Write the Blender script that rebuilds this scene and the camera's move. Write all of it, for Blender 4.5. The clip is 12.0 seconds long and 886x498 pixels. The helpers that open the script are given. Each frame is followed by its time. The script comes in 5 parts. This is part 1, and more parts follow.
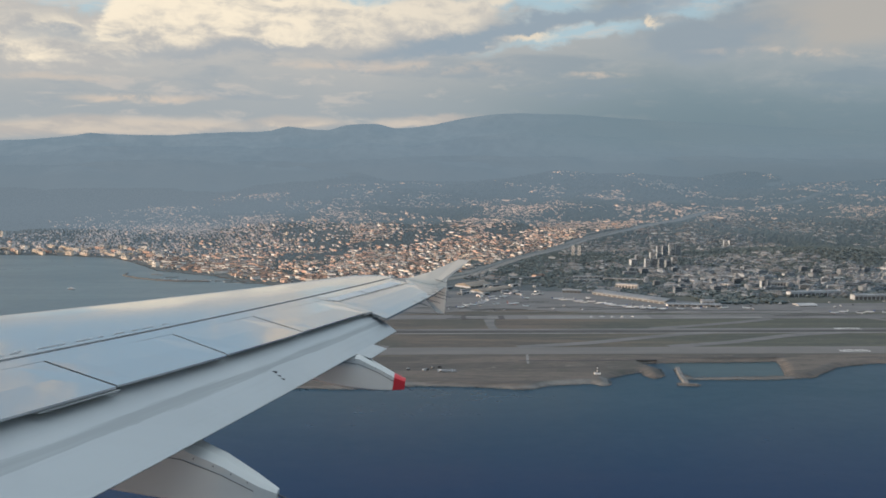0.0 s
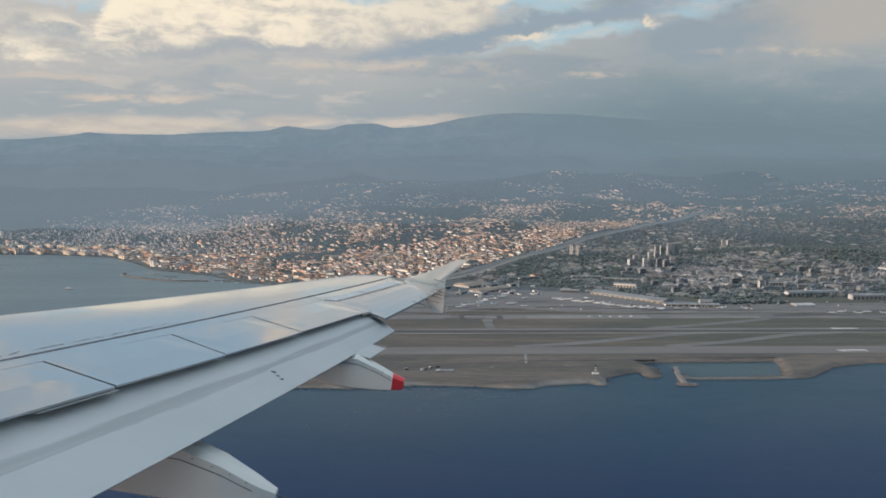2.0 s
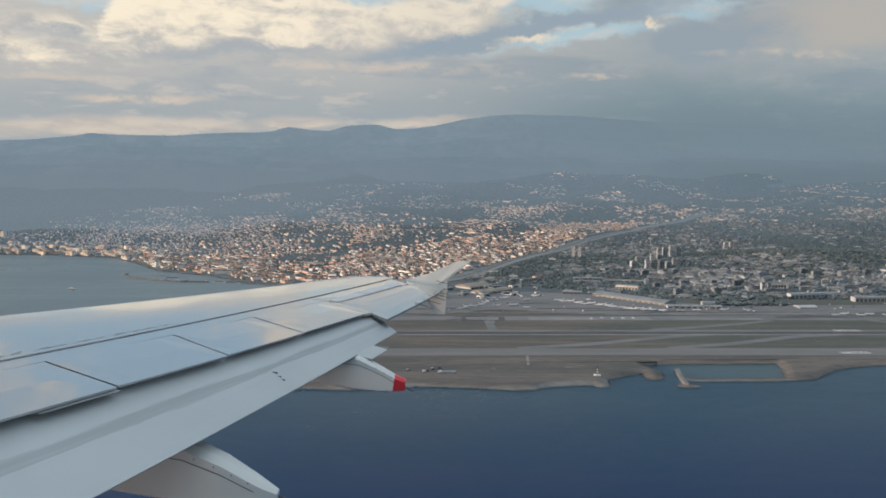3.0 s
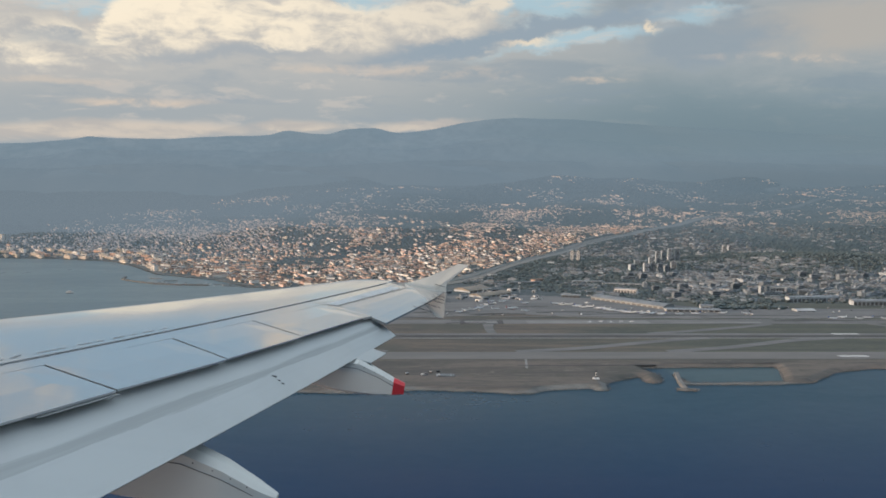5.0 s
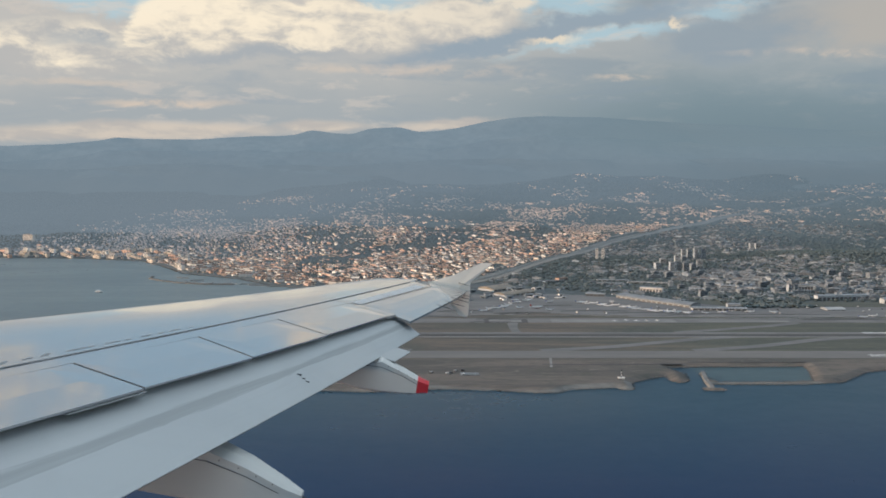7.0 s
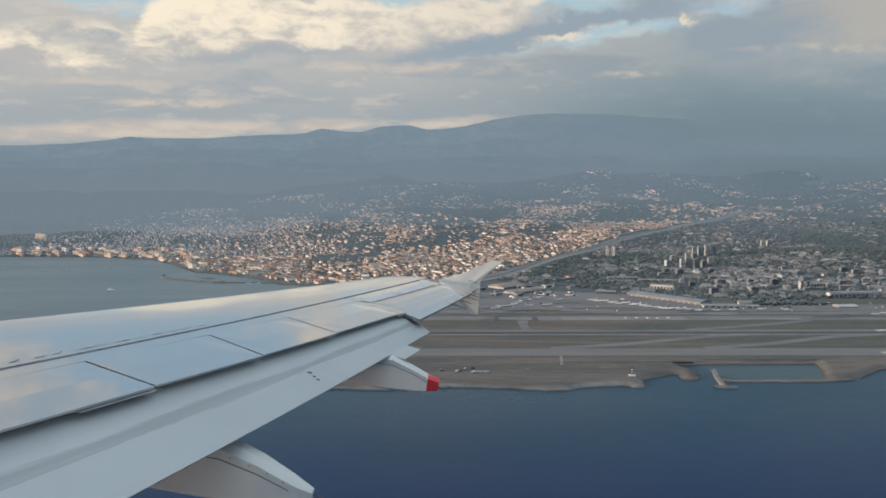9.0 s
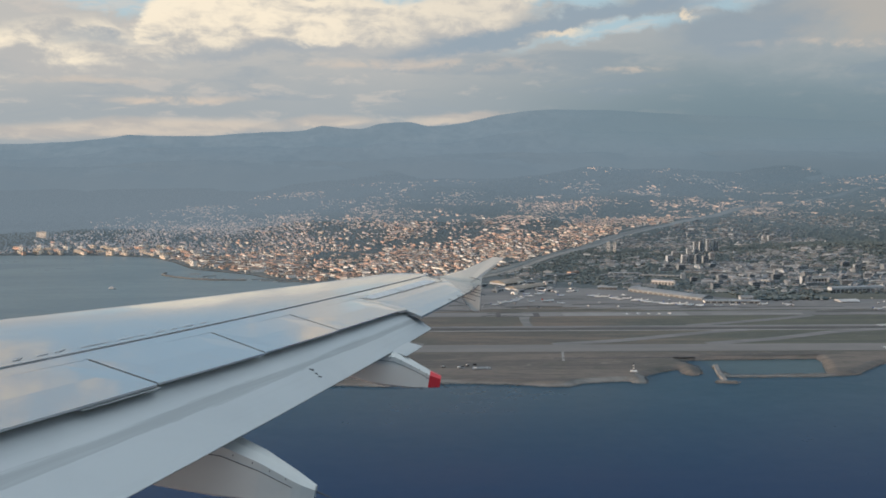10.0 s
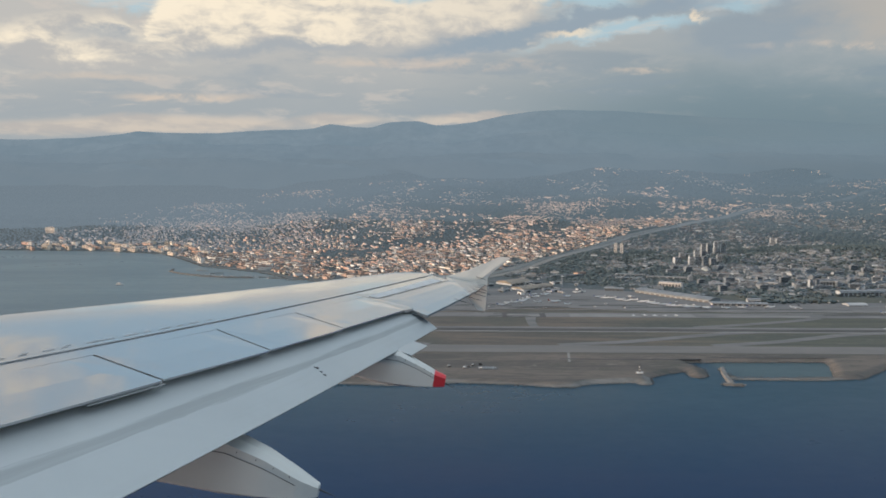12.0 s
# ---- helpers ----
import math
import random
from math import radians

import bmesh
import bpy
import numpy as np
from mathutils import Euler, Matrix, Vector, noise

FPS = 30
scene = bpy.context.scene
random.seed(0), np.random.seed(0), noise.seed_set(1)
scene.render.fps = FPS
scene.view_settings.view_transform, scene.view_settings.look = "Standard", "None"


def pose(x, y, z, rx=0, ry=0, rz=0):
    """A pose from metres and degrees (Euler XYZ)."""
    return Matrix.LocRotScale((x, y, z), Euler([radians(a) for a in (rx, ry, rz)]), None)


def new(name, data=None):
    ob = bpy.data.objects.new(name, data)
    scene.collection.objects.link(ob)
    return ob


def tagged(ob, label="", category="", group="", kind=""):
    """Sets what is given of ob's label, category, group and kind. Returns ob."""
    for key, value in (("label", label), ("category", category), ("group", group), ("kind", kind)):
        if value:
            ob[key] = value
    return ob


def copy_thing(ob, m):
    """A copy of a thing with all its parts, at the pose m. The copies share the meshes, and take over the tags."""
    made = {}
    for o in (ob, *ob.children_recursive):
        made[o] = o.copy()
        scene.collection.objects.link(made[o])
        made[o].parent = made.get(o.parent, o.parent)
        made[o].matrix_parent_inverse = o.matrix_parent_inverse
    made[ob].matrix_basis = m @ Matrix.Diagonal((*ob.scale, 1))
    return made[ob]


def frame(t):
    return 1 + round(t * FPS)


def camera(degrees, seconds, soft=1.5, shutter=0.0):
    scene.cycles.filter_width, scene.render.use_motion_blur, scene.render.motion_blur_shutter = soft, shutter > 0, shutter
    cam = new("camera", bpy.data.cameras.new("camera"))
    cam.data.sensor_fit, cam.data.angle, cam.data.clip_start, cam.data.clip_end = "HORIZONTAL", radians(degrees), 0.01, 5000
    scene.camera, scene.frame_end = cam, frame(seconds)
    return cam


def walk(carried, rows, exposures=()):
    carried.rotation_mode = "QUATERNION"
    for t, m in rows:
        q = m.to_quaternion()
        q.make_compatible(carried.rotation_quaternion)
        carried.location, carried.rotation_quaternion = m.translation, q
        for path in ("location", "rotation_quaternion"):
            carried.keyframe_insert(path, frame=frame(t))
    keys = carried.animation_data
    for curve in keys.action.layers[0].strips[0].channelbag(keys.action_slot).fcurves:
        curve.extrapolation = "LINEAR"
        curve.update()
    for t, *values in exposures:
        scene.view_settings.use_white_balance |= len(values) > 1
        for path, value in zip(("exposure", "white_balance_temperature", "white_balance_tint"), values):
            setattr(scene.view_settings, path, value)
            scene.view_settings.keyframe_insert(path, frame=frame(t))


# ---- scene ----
HIGH = 240.0                    # eye above the sea
LEVEL = pose(0, 0, HIGH, -4.87, 0, 0)
ROWS = [
    (0.0, 0.005, 0.007, -0.004, -0.85, -0.31, 0.06),
    (0.5, -0.002, 0.002, -0.002, -0.98, -0.30, -0.07),
    (1.0, -0.001, -0.001, -0.005, -0.99, -0.28, 0.02),
    (1.5, -0.002, -0.001, 0.002, -0.97, -0.33, -0.06),
    (2.0, 0.000, 0.003, 0.000, -0.97, -0.33, 0.04),
    (2.5, 0.000, 0.001, -0.001, -0.91, -0.36, -0.08),
    (3.0, 0.002, 0.003, -0.001, -0.82, -0.24, -0.08),
    (5.0, -0.005, -0.002, 0.001, -0.92, 0.00, -0.09),
    (5.5, -0.003, -0.002, 0.001, -0.50, -0.02, 0.01),
    (6.0, 0.000, 0.000, 0.000, -0.00, 0.00, 0.00),
    (6.5, 0.000, -0.001, -0.002, 0.38, -0.05, -0.03),
    (7.0, -0.001, -0.001, -0.002, 0.77, -0.08, 0.07),
    (9.0, 0.001, 0.007, -0.003, 1.47, -0.23, 0.22),
    (9.5, -0.003, 0.001, -0.003, 1.50, -0.35, 0.37),
    (10.0, -0.001, -0.003, -0.001, 1.55, -0.47, 0.48),
    (10.5, 0.003, 0.000, 0.000, 1.62, -0.65, 0.47),
    (11.0, 0.006, 0.006, -0.003, 1.81, -0.66, 0.14),
    (11.5, 0.007, 0.006, -0.002, 1.94, -0.67, -0.05),
    (12.0, 0.010, 0.005, 0.000, 2.04, -0.51, -0.10),
]
cam = camera(57.1, 12.0, soft=1.75)
walk(cam, [(t, LEVEL @ pose(x, y, z, pitch, roll, yaw) @ pose(0, 0, 0, 90)) for t, x, y, z, yaw, pitch, roll in ROWS])

# ---- light ----
SUN = Vector((-0.98, -0.14, 0.122)).normalized()
lamp = bpy.data.lights.new("sun", "SUN")
lamp.energy, lamp.angle, lamp.color = 4.5, radians(0.6), (1.0, 0.73, 0.53)
sun = new("sun", lamp)
sun.matrix_world = Matrix.Translation((0, 0, 900)) @ SUN.to_track_quat("Z", "Y").to_matrix().to_4x4()


class Net:
    """Short hand for node trees."""

    def __init__(self, tree):
        self.tree = tree
        tree.nodes.clear()

    def add(self, kind, links=()):
        n = self.tree.nodes.new(kind)
        for key, value in dict(links).items():
            if isinstance(value, bpy.types.NodeSocket):
                self.tree.links.new(value, n.inputs[key])
            else:
                n.inputs[key].default_value = value
        return n

    def math(self, op, a, b=0.0, c=0.0):
        n = self.add("ShaderNodeMath", {0: a, 1: b, 2: c})
        n.operation = op
        return n.outputs[0]

    def step(self, value, low, high, a=0.0, b=1.0):
        n = self.add("ShaderNodeMapRange", {"Value": value, "From Min": low, "From Max": high, "To Min": a, "To Max": b})
        n.interpolation_type = "SMOOTHSTEP"
        return n.outputs[0]

    def mix(self, f, a, b, blend="MIX"):
        n = self.tree.nodes.new("ShaderNodeMix")
        n.data_type, n.blend_type = "RGBA", blend
        for i, value in ((0, f), (6, a), (7, b)):
            if isinstance(value, bpy.types.NodeSocket):
                self.tree.links.new(value, n.inputs[i])
            else:
                n.inputs[i].default_value = value
        return n.outputs[2]

    def dot(self, a, b):
        n = self.add("ShaderNodeVectorMath", {0: a, 1: b})
        n.operation = "DOT_PRODUCT"
        return n.outputs["Value"]

    def stretch(self, where, scale, move=(0, 0, 0)):
        return self.add("ShaderNodeMapping", {"Vector": where, "Scale": scale, "Location": move}).outputs[0]

    def noise(self, where, scale, detail=4.0, rough=0.5, bend=0.0):
        return self.add("ShaderNodeTexNoise", {"Vector": where, "Scale": scale, "Detail": detail, "Roughness": rough, "Distortion": bend}).outputs[0]


def rgb(r, g, b):
    return (r, g, b, 1.0)


def s8(r, g, b):
    """A display colour, 0 to 255, as linear light."""
    return tuple(c / 255 / 12.92 if c < 11 else ((c / 255 + 0.055) / 1.055) ** 2.4 for c in (r, g, b)) + (1.0,)


def build_sky():
    world = bpy.data.worlds.new("evening sky")
    scene.world = world
    world.use_nodes = True
    n = Net(world.node_tree)
    way = n.add("ShaderNodeTexCoord").outputs["Generated"]
    z = n.add("ShaderNodeSeparateXYZ", {0: way}).outputs[2]
    air = n.add("ShaderNodeTexSky")
    air.sky_type, air.sun_disc, air.sun_elevation, air.sun_rotation = "NISHITA", False, math.asin(SUN.z), math.atan2(SUN.x, SUN.y)
    clear = n.mix(1.0, air.outputs[0], rgb(0.11, 0.11, 0.11), "MULTIPLY")
    clear = n.mix(0.92, clear, s8(178, 208, 221))
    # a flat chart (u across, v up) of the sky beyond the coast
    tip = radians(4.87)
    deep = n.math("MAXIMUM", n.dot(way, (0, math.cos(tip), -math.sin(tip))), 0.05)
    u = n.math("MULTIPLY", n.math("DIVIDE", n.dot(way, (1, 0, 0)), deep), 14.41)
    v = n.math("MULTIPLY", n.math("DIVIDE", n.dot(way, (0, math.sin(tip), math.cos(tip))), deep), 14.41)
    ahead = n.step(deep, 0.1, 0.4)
    # cloud patterns, drawn out along the horizon
    lump = n.stretch(way, (1.0, 1.0, 1.9), (0.31, 0.12, 0.0))
    big = n.noise(lump, 7.0, 9.0, 0.56, 0.25)
    puffs = n.noise(lump, 21.0, 9.0, 0.60, 0.35)
    bank = n.noise(n.stretch(way, (1.0, 1.0, 5.0), (1.7, 0.4, 0.3)), 5.0, 9.0, 0.60, 0.4)
    wisp = n.noise(n.stretch(way, (1.0, 1.0, 4.0), (0.2, 2.4, 0.9)), 16.0, 9.0, 0.62, 0.3)
    bend = n.math("SUBTRACT", big, 0.5)
    curl = n.math("SUBTRACT", puffs, 0.5)
    drift = n.math("SUBTRACT", wisp, 0.5)
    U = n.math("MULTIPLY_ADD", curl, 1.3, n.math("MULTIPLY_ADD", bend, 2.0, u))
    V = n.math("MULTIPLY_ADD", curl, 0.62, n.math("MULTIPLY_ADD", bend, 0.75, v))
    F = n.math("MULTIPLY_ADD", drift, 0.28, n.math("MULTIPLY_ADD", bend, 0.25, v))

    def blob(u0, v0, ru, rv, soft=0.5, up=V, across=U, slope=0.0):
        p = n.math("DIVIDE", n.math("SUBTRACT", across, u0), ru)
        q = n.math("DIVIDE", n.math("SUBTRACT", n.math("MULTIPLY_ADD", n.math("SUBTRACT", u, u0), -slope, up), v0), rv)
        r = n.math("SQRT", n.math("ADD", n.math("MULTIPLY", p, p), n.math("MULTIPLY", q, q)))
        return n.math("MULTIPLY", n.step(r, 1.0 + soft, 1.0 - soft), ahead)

    def most(*masks):
        total = masks[0]
        for m in masks[1:]:
            total = n.math("MAXIMUM", total, m)
        return total

    def lay(sky, mask, colour, f=1.0):
        return n.mix(n.math("MULTIPLY", mask, f), sky, colour)

    # grey layer: mauve-grey towards the sun, slate away from it, darker low down
    away = n.step(U, -2.5, 5.0)
    low = n.mix(away, s8(166, 173, 177), s8(127, 146, 155))
    high = n.mix(away, s8(192, 190, 186), s8(163, 171, 175))
    sky = n.mix(n.step(V, 2.3, 3.7), low, high)
    sky = lay(sky, n.step(bank, 0.50, 0.64), n.mix(away, s8(158, 168, 176), s8(136, 152, 163)), 0.65)
    sky = lay(sky, n.math("MULTIPLY", n.step(wisp, 0.52, 0.68), n.step(u, 4.0, -2.0, 0.15, 0.75)), s8(212, 202, 192), 0.6)
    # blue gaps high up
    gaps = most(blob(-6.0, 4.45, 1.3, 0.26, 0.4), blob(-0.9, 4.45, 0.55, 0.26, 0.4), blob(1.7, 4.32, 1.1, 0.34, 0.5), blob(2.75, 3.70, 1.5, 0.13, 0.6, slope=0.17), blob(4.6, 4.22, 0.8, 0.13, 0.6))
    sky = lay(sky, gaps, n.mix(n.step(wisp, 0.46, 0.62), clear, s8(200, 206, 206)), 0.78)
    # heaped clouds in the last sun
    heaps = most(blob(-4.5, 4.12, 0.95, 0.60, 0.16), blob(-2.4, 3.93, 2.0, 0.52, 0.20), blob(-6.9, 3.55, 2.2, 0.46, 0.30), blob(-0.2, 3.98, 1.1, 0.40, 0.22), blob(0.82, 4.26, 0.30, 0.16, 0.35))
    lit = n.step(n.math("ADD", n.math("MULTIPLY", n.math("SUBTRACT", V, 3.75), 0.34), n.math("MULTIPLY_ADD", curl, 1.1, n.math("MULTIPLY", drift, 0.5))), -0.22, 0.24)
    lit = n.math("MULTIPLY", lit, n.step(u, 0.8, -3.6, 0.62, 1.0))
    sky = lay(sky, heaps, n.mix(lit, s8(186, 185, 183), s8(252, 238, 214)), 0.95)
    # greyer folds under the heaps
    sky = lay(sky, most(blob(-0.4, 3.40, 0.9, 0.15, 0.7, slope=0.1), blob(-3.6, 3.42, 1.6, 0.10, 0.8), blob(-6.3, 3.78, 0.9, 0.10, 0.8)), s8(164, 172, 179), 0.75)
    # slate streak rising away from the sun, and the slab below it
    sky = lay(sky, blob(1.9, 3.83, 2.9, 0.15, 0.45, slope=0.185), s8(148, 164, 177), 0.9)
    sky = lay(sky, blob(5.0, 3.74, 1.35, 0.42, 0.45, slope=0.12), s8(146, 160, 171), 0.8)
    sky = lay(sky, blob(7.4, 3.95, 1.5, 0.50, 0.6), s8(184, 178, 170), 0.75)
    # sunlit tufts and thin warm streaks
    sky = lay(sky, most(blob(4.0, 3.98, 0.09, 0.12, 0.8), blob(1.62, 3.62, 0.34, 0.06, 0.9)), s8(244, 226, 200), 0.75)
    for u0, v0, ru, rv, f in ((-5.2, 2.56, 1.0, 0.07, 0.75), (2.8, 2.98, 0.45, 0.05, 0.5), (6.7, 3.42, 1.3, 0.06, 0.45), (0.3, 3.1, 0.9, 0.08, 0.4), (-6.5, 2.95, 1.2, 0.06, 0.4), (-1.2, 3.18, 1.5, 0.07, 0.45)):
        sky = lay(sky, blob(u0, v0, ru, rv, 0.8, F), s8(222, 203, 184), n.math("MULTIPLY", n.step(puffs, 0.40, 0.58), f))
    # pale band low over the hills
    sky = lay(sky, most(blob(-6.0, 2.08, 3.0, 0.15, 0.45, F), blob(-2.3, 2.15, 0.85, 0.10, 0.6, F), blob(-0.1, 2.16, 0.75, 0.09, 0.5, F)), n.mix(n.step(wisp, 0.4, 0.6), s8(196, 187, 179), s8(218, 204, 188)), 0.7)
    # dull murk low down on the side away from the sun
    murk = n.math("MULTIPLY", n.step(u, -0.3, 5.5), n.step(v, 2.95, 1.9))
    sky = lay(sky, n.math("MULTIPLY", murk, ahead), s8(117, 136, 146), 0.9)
    # broken cloud above: blue, with cream and grey heaps
    broken = n.mix(n.step(big, 0.50, 0.60), s8(146, 175, 196), n.mix(n.step(puffs, 0.42, 0.58), s8(160, 171, 182), s8(236, 214, 186)))
    broken = n.mix(n.step(z, 0.34, 0.58), broken, n.mix(n.step(big, 0.46, 0.60), s8(112, 143, 168), s8(150, 162, 174)))
    sky = n.mix(n.step(z, 0.215, 0.27), sky, broken)
    # thinner, brighter cloud overhead, warm sky round the sun
    sky = n.mix(n.step(z, 0.62, 0.85, 0.0, 0.95), sky, rgb(1.22, 1.41, 1.60))
    near = n.dot(way, tuple(SUN))
    sky = n.mix(n.step(near, 0.6, 1.0, 0.0, 0.8), sky, rgb(1.5, 1.15, 0.8))
    back = n.add("ShaderNodeBackground", {"Color": sky, "Strength": 1.0})
    n.add("ShaderNodeOutputWorld", {0: back.outputs[0]})


build_sky()


# ---- materials ----
def surface(name, base, other=None, rough=0.7, metal=0.0, grain=0.5, patch=0.05, bump=0.0, stretch=(1, 1, 1), vary=0.0, object_space=False, coat=0.0):
    """A surface in two tones: grain (small) and patch (large) are the noise scales, vary the spread from piece to piece."""
    m = bpy.data.materials.new(name)
    m.use_nodes = True
    n = Net(m.node_tree)
    where = n.add("ShaderNodeTexCoord").outputs["Object"] if object_space else n.add("ShaderNodeNewGeometry").outputs["Position"]
    where = n.stretch(where, stretch)
    other = other or tuple(c * 0.7 for c in base)
    large = n.noise(where, patch, 5.0, 0.6, 0.3)
    small = n.noise(where, grain, 4.0, 0.6)
    tone = n.mix(n.step(n.math("ADD", n.math("MULTIPLY", large, 0.65), n.math("MULTIPLY", small, 0.35)), 0.41, 0.59), rgb(*base), rgb(*other))
    if vary:
        island = n.add("ShaderNodeNewGeometry").outputs["Random Per Island"]
        single = n.add("ShaderNodeObjectInfo").outputs["Random"]
        pick = n.math("FRACT", n.math("ADD", island, single))
        scale = n.math("ADD", n.math("MULTIPLY", pick, 2 * vary), 1 - vary)
        tone = n.mix(1.0, tone, n.add("ShaderNodeCombineColor", {0: scale, 1: scale, 2: scale}).outputs[0], "MULTIPLY")
    links = {"Base Color": tone, "Roughness": n.math("ADD", n.math("MULTIPLY", small, 0.16), rough - 0.08), "Metallic": metal, "Coat Weight": coat}
    if bump:
        links["Normal"] = n.add("ShaderNodeBump", {"Strength": min(1.0, bump), "Distance": bump, "Height": small}).outputs[0]
    shader = n.add("ShaderNodeBsdfPrincipled", links)
    n.add("ShaderNodeOutputMaterial", {0: shader.outputs[0]})
    return m


def paint(name, base, rough=0.25, dirt=0.25, coat=0.0, flow=(0.7, 4.0, 1.0), metal=0.0):
    """Aircraft paint: smooth, with faint streaks of dirt along the airflow and cloudy wear."""
    m = bpy.data.materials.new(name)
    m.use_nodes = True
    n = Net(m.node_tree)
    where = n.add("ShaderNodeTexCoord").outputs["Object"]
    streak = n.noise(n.stretch(where, flow), 1.3, 6.0, 0.65)
    cloud = n.noise(where, 0.9, 5.0, 0.6, 0.4)
    fine = n.noise(where, 28.0, 3.0, 0.5)
    worn = n.math("ADD", n.math("MULTIPLY", n.step(streak, 0.48, 0.75), 0.6), n.math("MULTIPLY", n.step(cloud, 0.45, 0.75), 0.4))
    dark = tuple(c * (1 - dirt) for c in base)
    tone = n.mix(worn, rgb(*base), rgb(*dark))
    bump = n.add("ShaderNodeBump", {"Strength": 0.02, "Distance": 0.006, "Height": cloud}).outputs[0]
    shader = n.add("ShaderNodeBsdfPrincipled", {"Base Color": tone, "Roughness": n.math("ADD", n.math("MULTIPLY", worn, 0.12), n.math("ADD", n.math("MULTIPLY", fine, 0.06), rough - 0.03)),
                                                "Normal": bump, "Metallic": metal, "Coat Weight": coat, "Coat Roughness": 0.05})
    n.add("ShaderNodeOutputMaterial", {0: shader.outputs[0]})
    return m


WING_SKIN = paint("pale grey wing skin", (0.46, 0.475, 0.482), 0.12, 0.10, 0.9, metal=0.55)
WING_PANEL = paint("light grey wing panel", (0.455, 0.475, 0.49), 0.10, 0.08, 0.9, metal=0.55)
WING_PALE = paint("whitish access panel", (0.52, 0.54, 0.55), 0.28, 0.12)
STRIP_PAINT = paint("worn darker flap paint", (0.30, 0.32, 0.325), 0.34, 0.2, flow=(1.4, 0.5, 1.0))


def flap_paint():
    """Grey paint with a streaky worn strip along the chord's first half."""
    m = bpy.data.materials.new("grey flap paint")
    m.use_nodes = True
    n = Net(m.node_tree)
    where = n.add("ShaderNodeTexCoord").outputs["Object"]
    x, y, z = n.add("ShaderNodeSeparateXYZ", {0: where}).outputs
    front = n.math("MULTIPLY_ADD", y, 0.347, 6.84 - 6.68 * 0.347)
    rear = n.math("MULTIPLY_ADD", y, 0.2574, 7.78 - 6.43 * 0.2574)
    k = n.math("DIVIDE", n.math("SUBTRACT", x, front), n.math("SUBTRACT", rear, front))
    # streaks run along the span, a little askew
    streak = n.noise(n.stretch(n.add("ShaderNodeCombineXYZ", {0: k, 1: y, 2: 0.0}).outputs[0], (9.0, 0.55, 1.0)), 1.0, 6.0, 0.62, 0.3)
    cloud = n.noise(where, 0.8, 5.0, 0.6, 0.4)
    edge = n.math("MULTIPLY_ADD", n.math("SUBTRACT", streak, 0.5), 0.26, k)
    band = n.math("MULTIPLY", n.step(edge, 0.30, 0.36), n.step(edge, 0.50, 0.47))
    worn = n.math("MULTIPLY", band, n.step(streak, 0.30, 0.62, 0.65, 1.0))
    tone = n.mix(n.step(cloud, 0.40, 0.66, 0.0, 0.30), rgb(0.452, 0.476, 0.476), rgb(0.380, 0.402, 0.404))
    tone = n.mix(n.step(streak, 0.50, 0.70, 0.0, 0.20), tone, rgb(0.37, 0.385, 0.385))
    tone = n.mix(worn, tone, rgb(0.310, 0.328, 0.330))
    shader = n.add("ShaderNodeBsdfPrincipled", {"Base Color": tone, "Metallic": 0.12, "Roughness": n.math("MULTIPLY_ADD", worn, 0.12, 0.32)})
    n.add("ShaderNodeOutputMaterial", {0: shader.outputs[0]})
    return m


FLAP_PAINT = flap_paint()
FAIRING_PAINT = paint("warm pale grey fairing paint", (0.60, 0.605, 0.575), 0.55, 0.14)
FENCE_PAINT = paint("off-white fence paint", (0.82, 0.79, 0.72), 0.45, 0.10)
RED_PAINT = paint("red tip paint", (0.62, 0.030, 0.040), 0.38, 0.15)
SEAL = surface("dark rubber seal", (0.11, 0.115, 0.12), rough=0.7, grain=20, patch=2, object_space=True)
STENCIL = surface("worn grey stencil paint", (0.40, 0.425, 0.445), rough=0.25, grain=20, patch=2, object_space=True)
SEAM = surface("grey sealant", (0.26, 0.275, 0.29), rough=0.5, grain=20, patch=2, object_space=True)
PRIMER = surface("pale primer", (0.70, 0.70, 0.68), rough=0.7, grain=8, patch=1, object_space=True)
STEEL = surface("dark bare metal", (0.10, 0.10, 0.11), rough=0.45, metal=0.6, grain=20, patch=2, object_space=True)


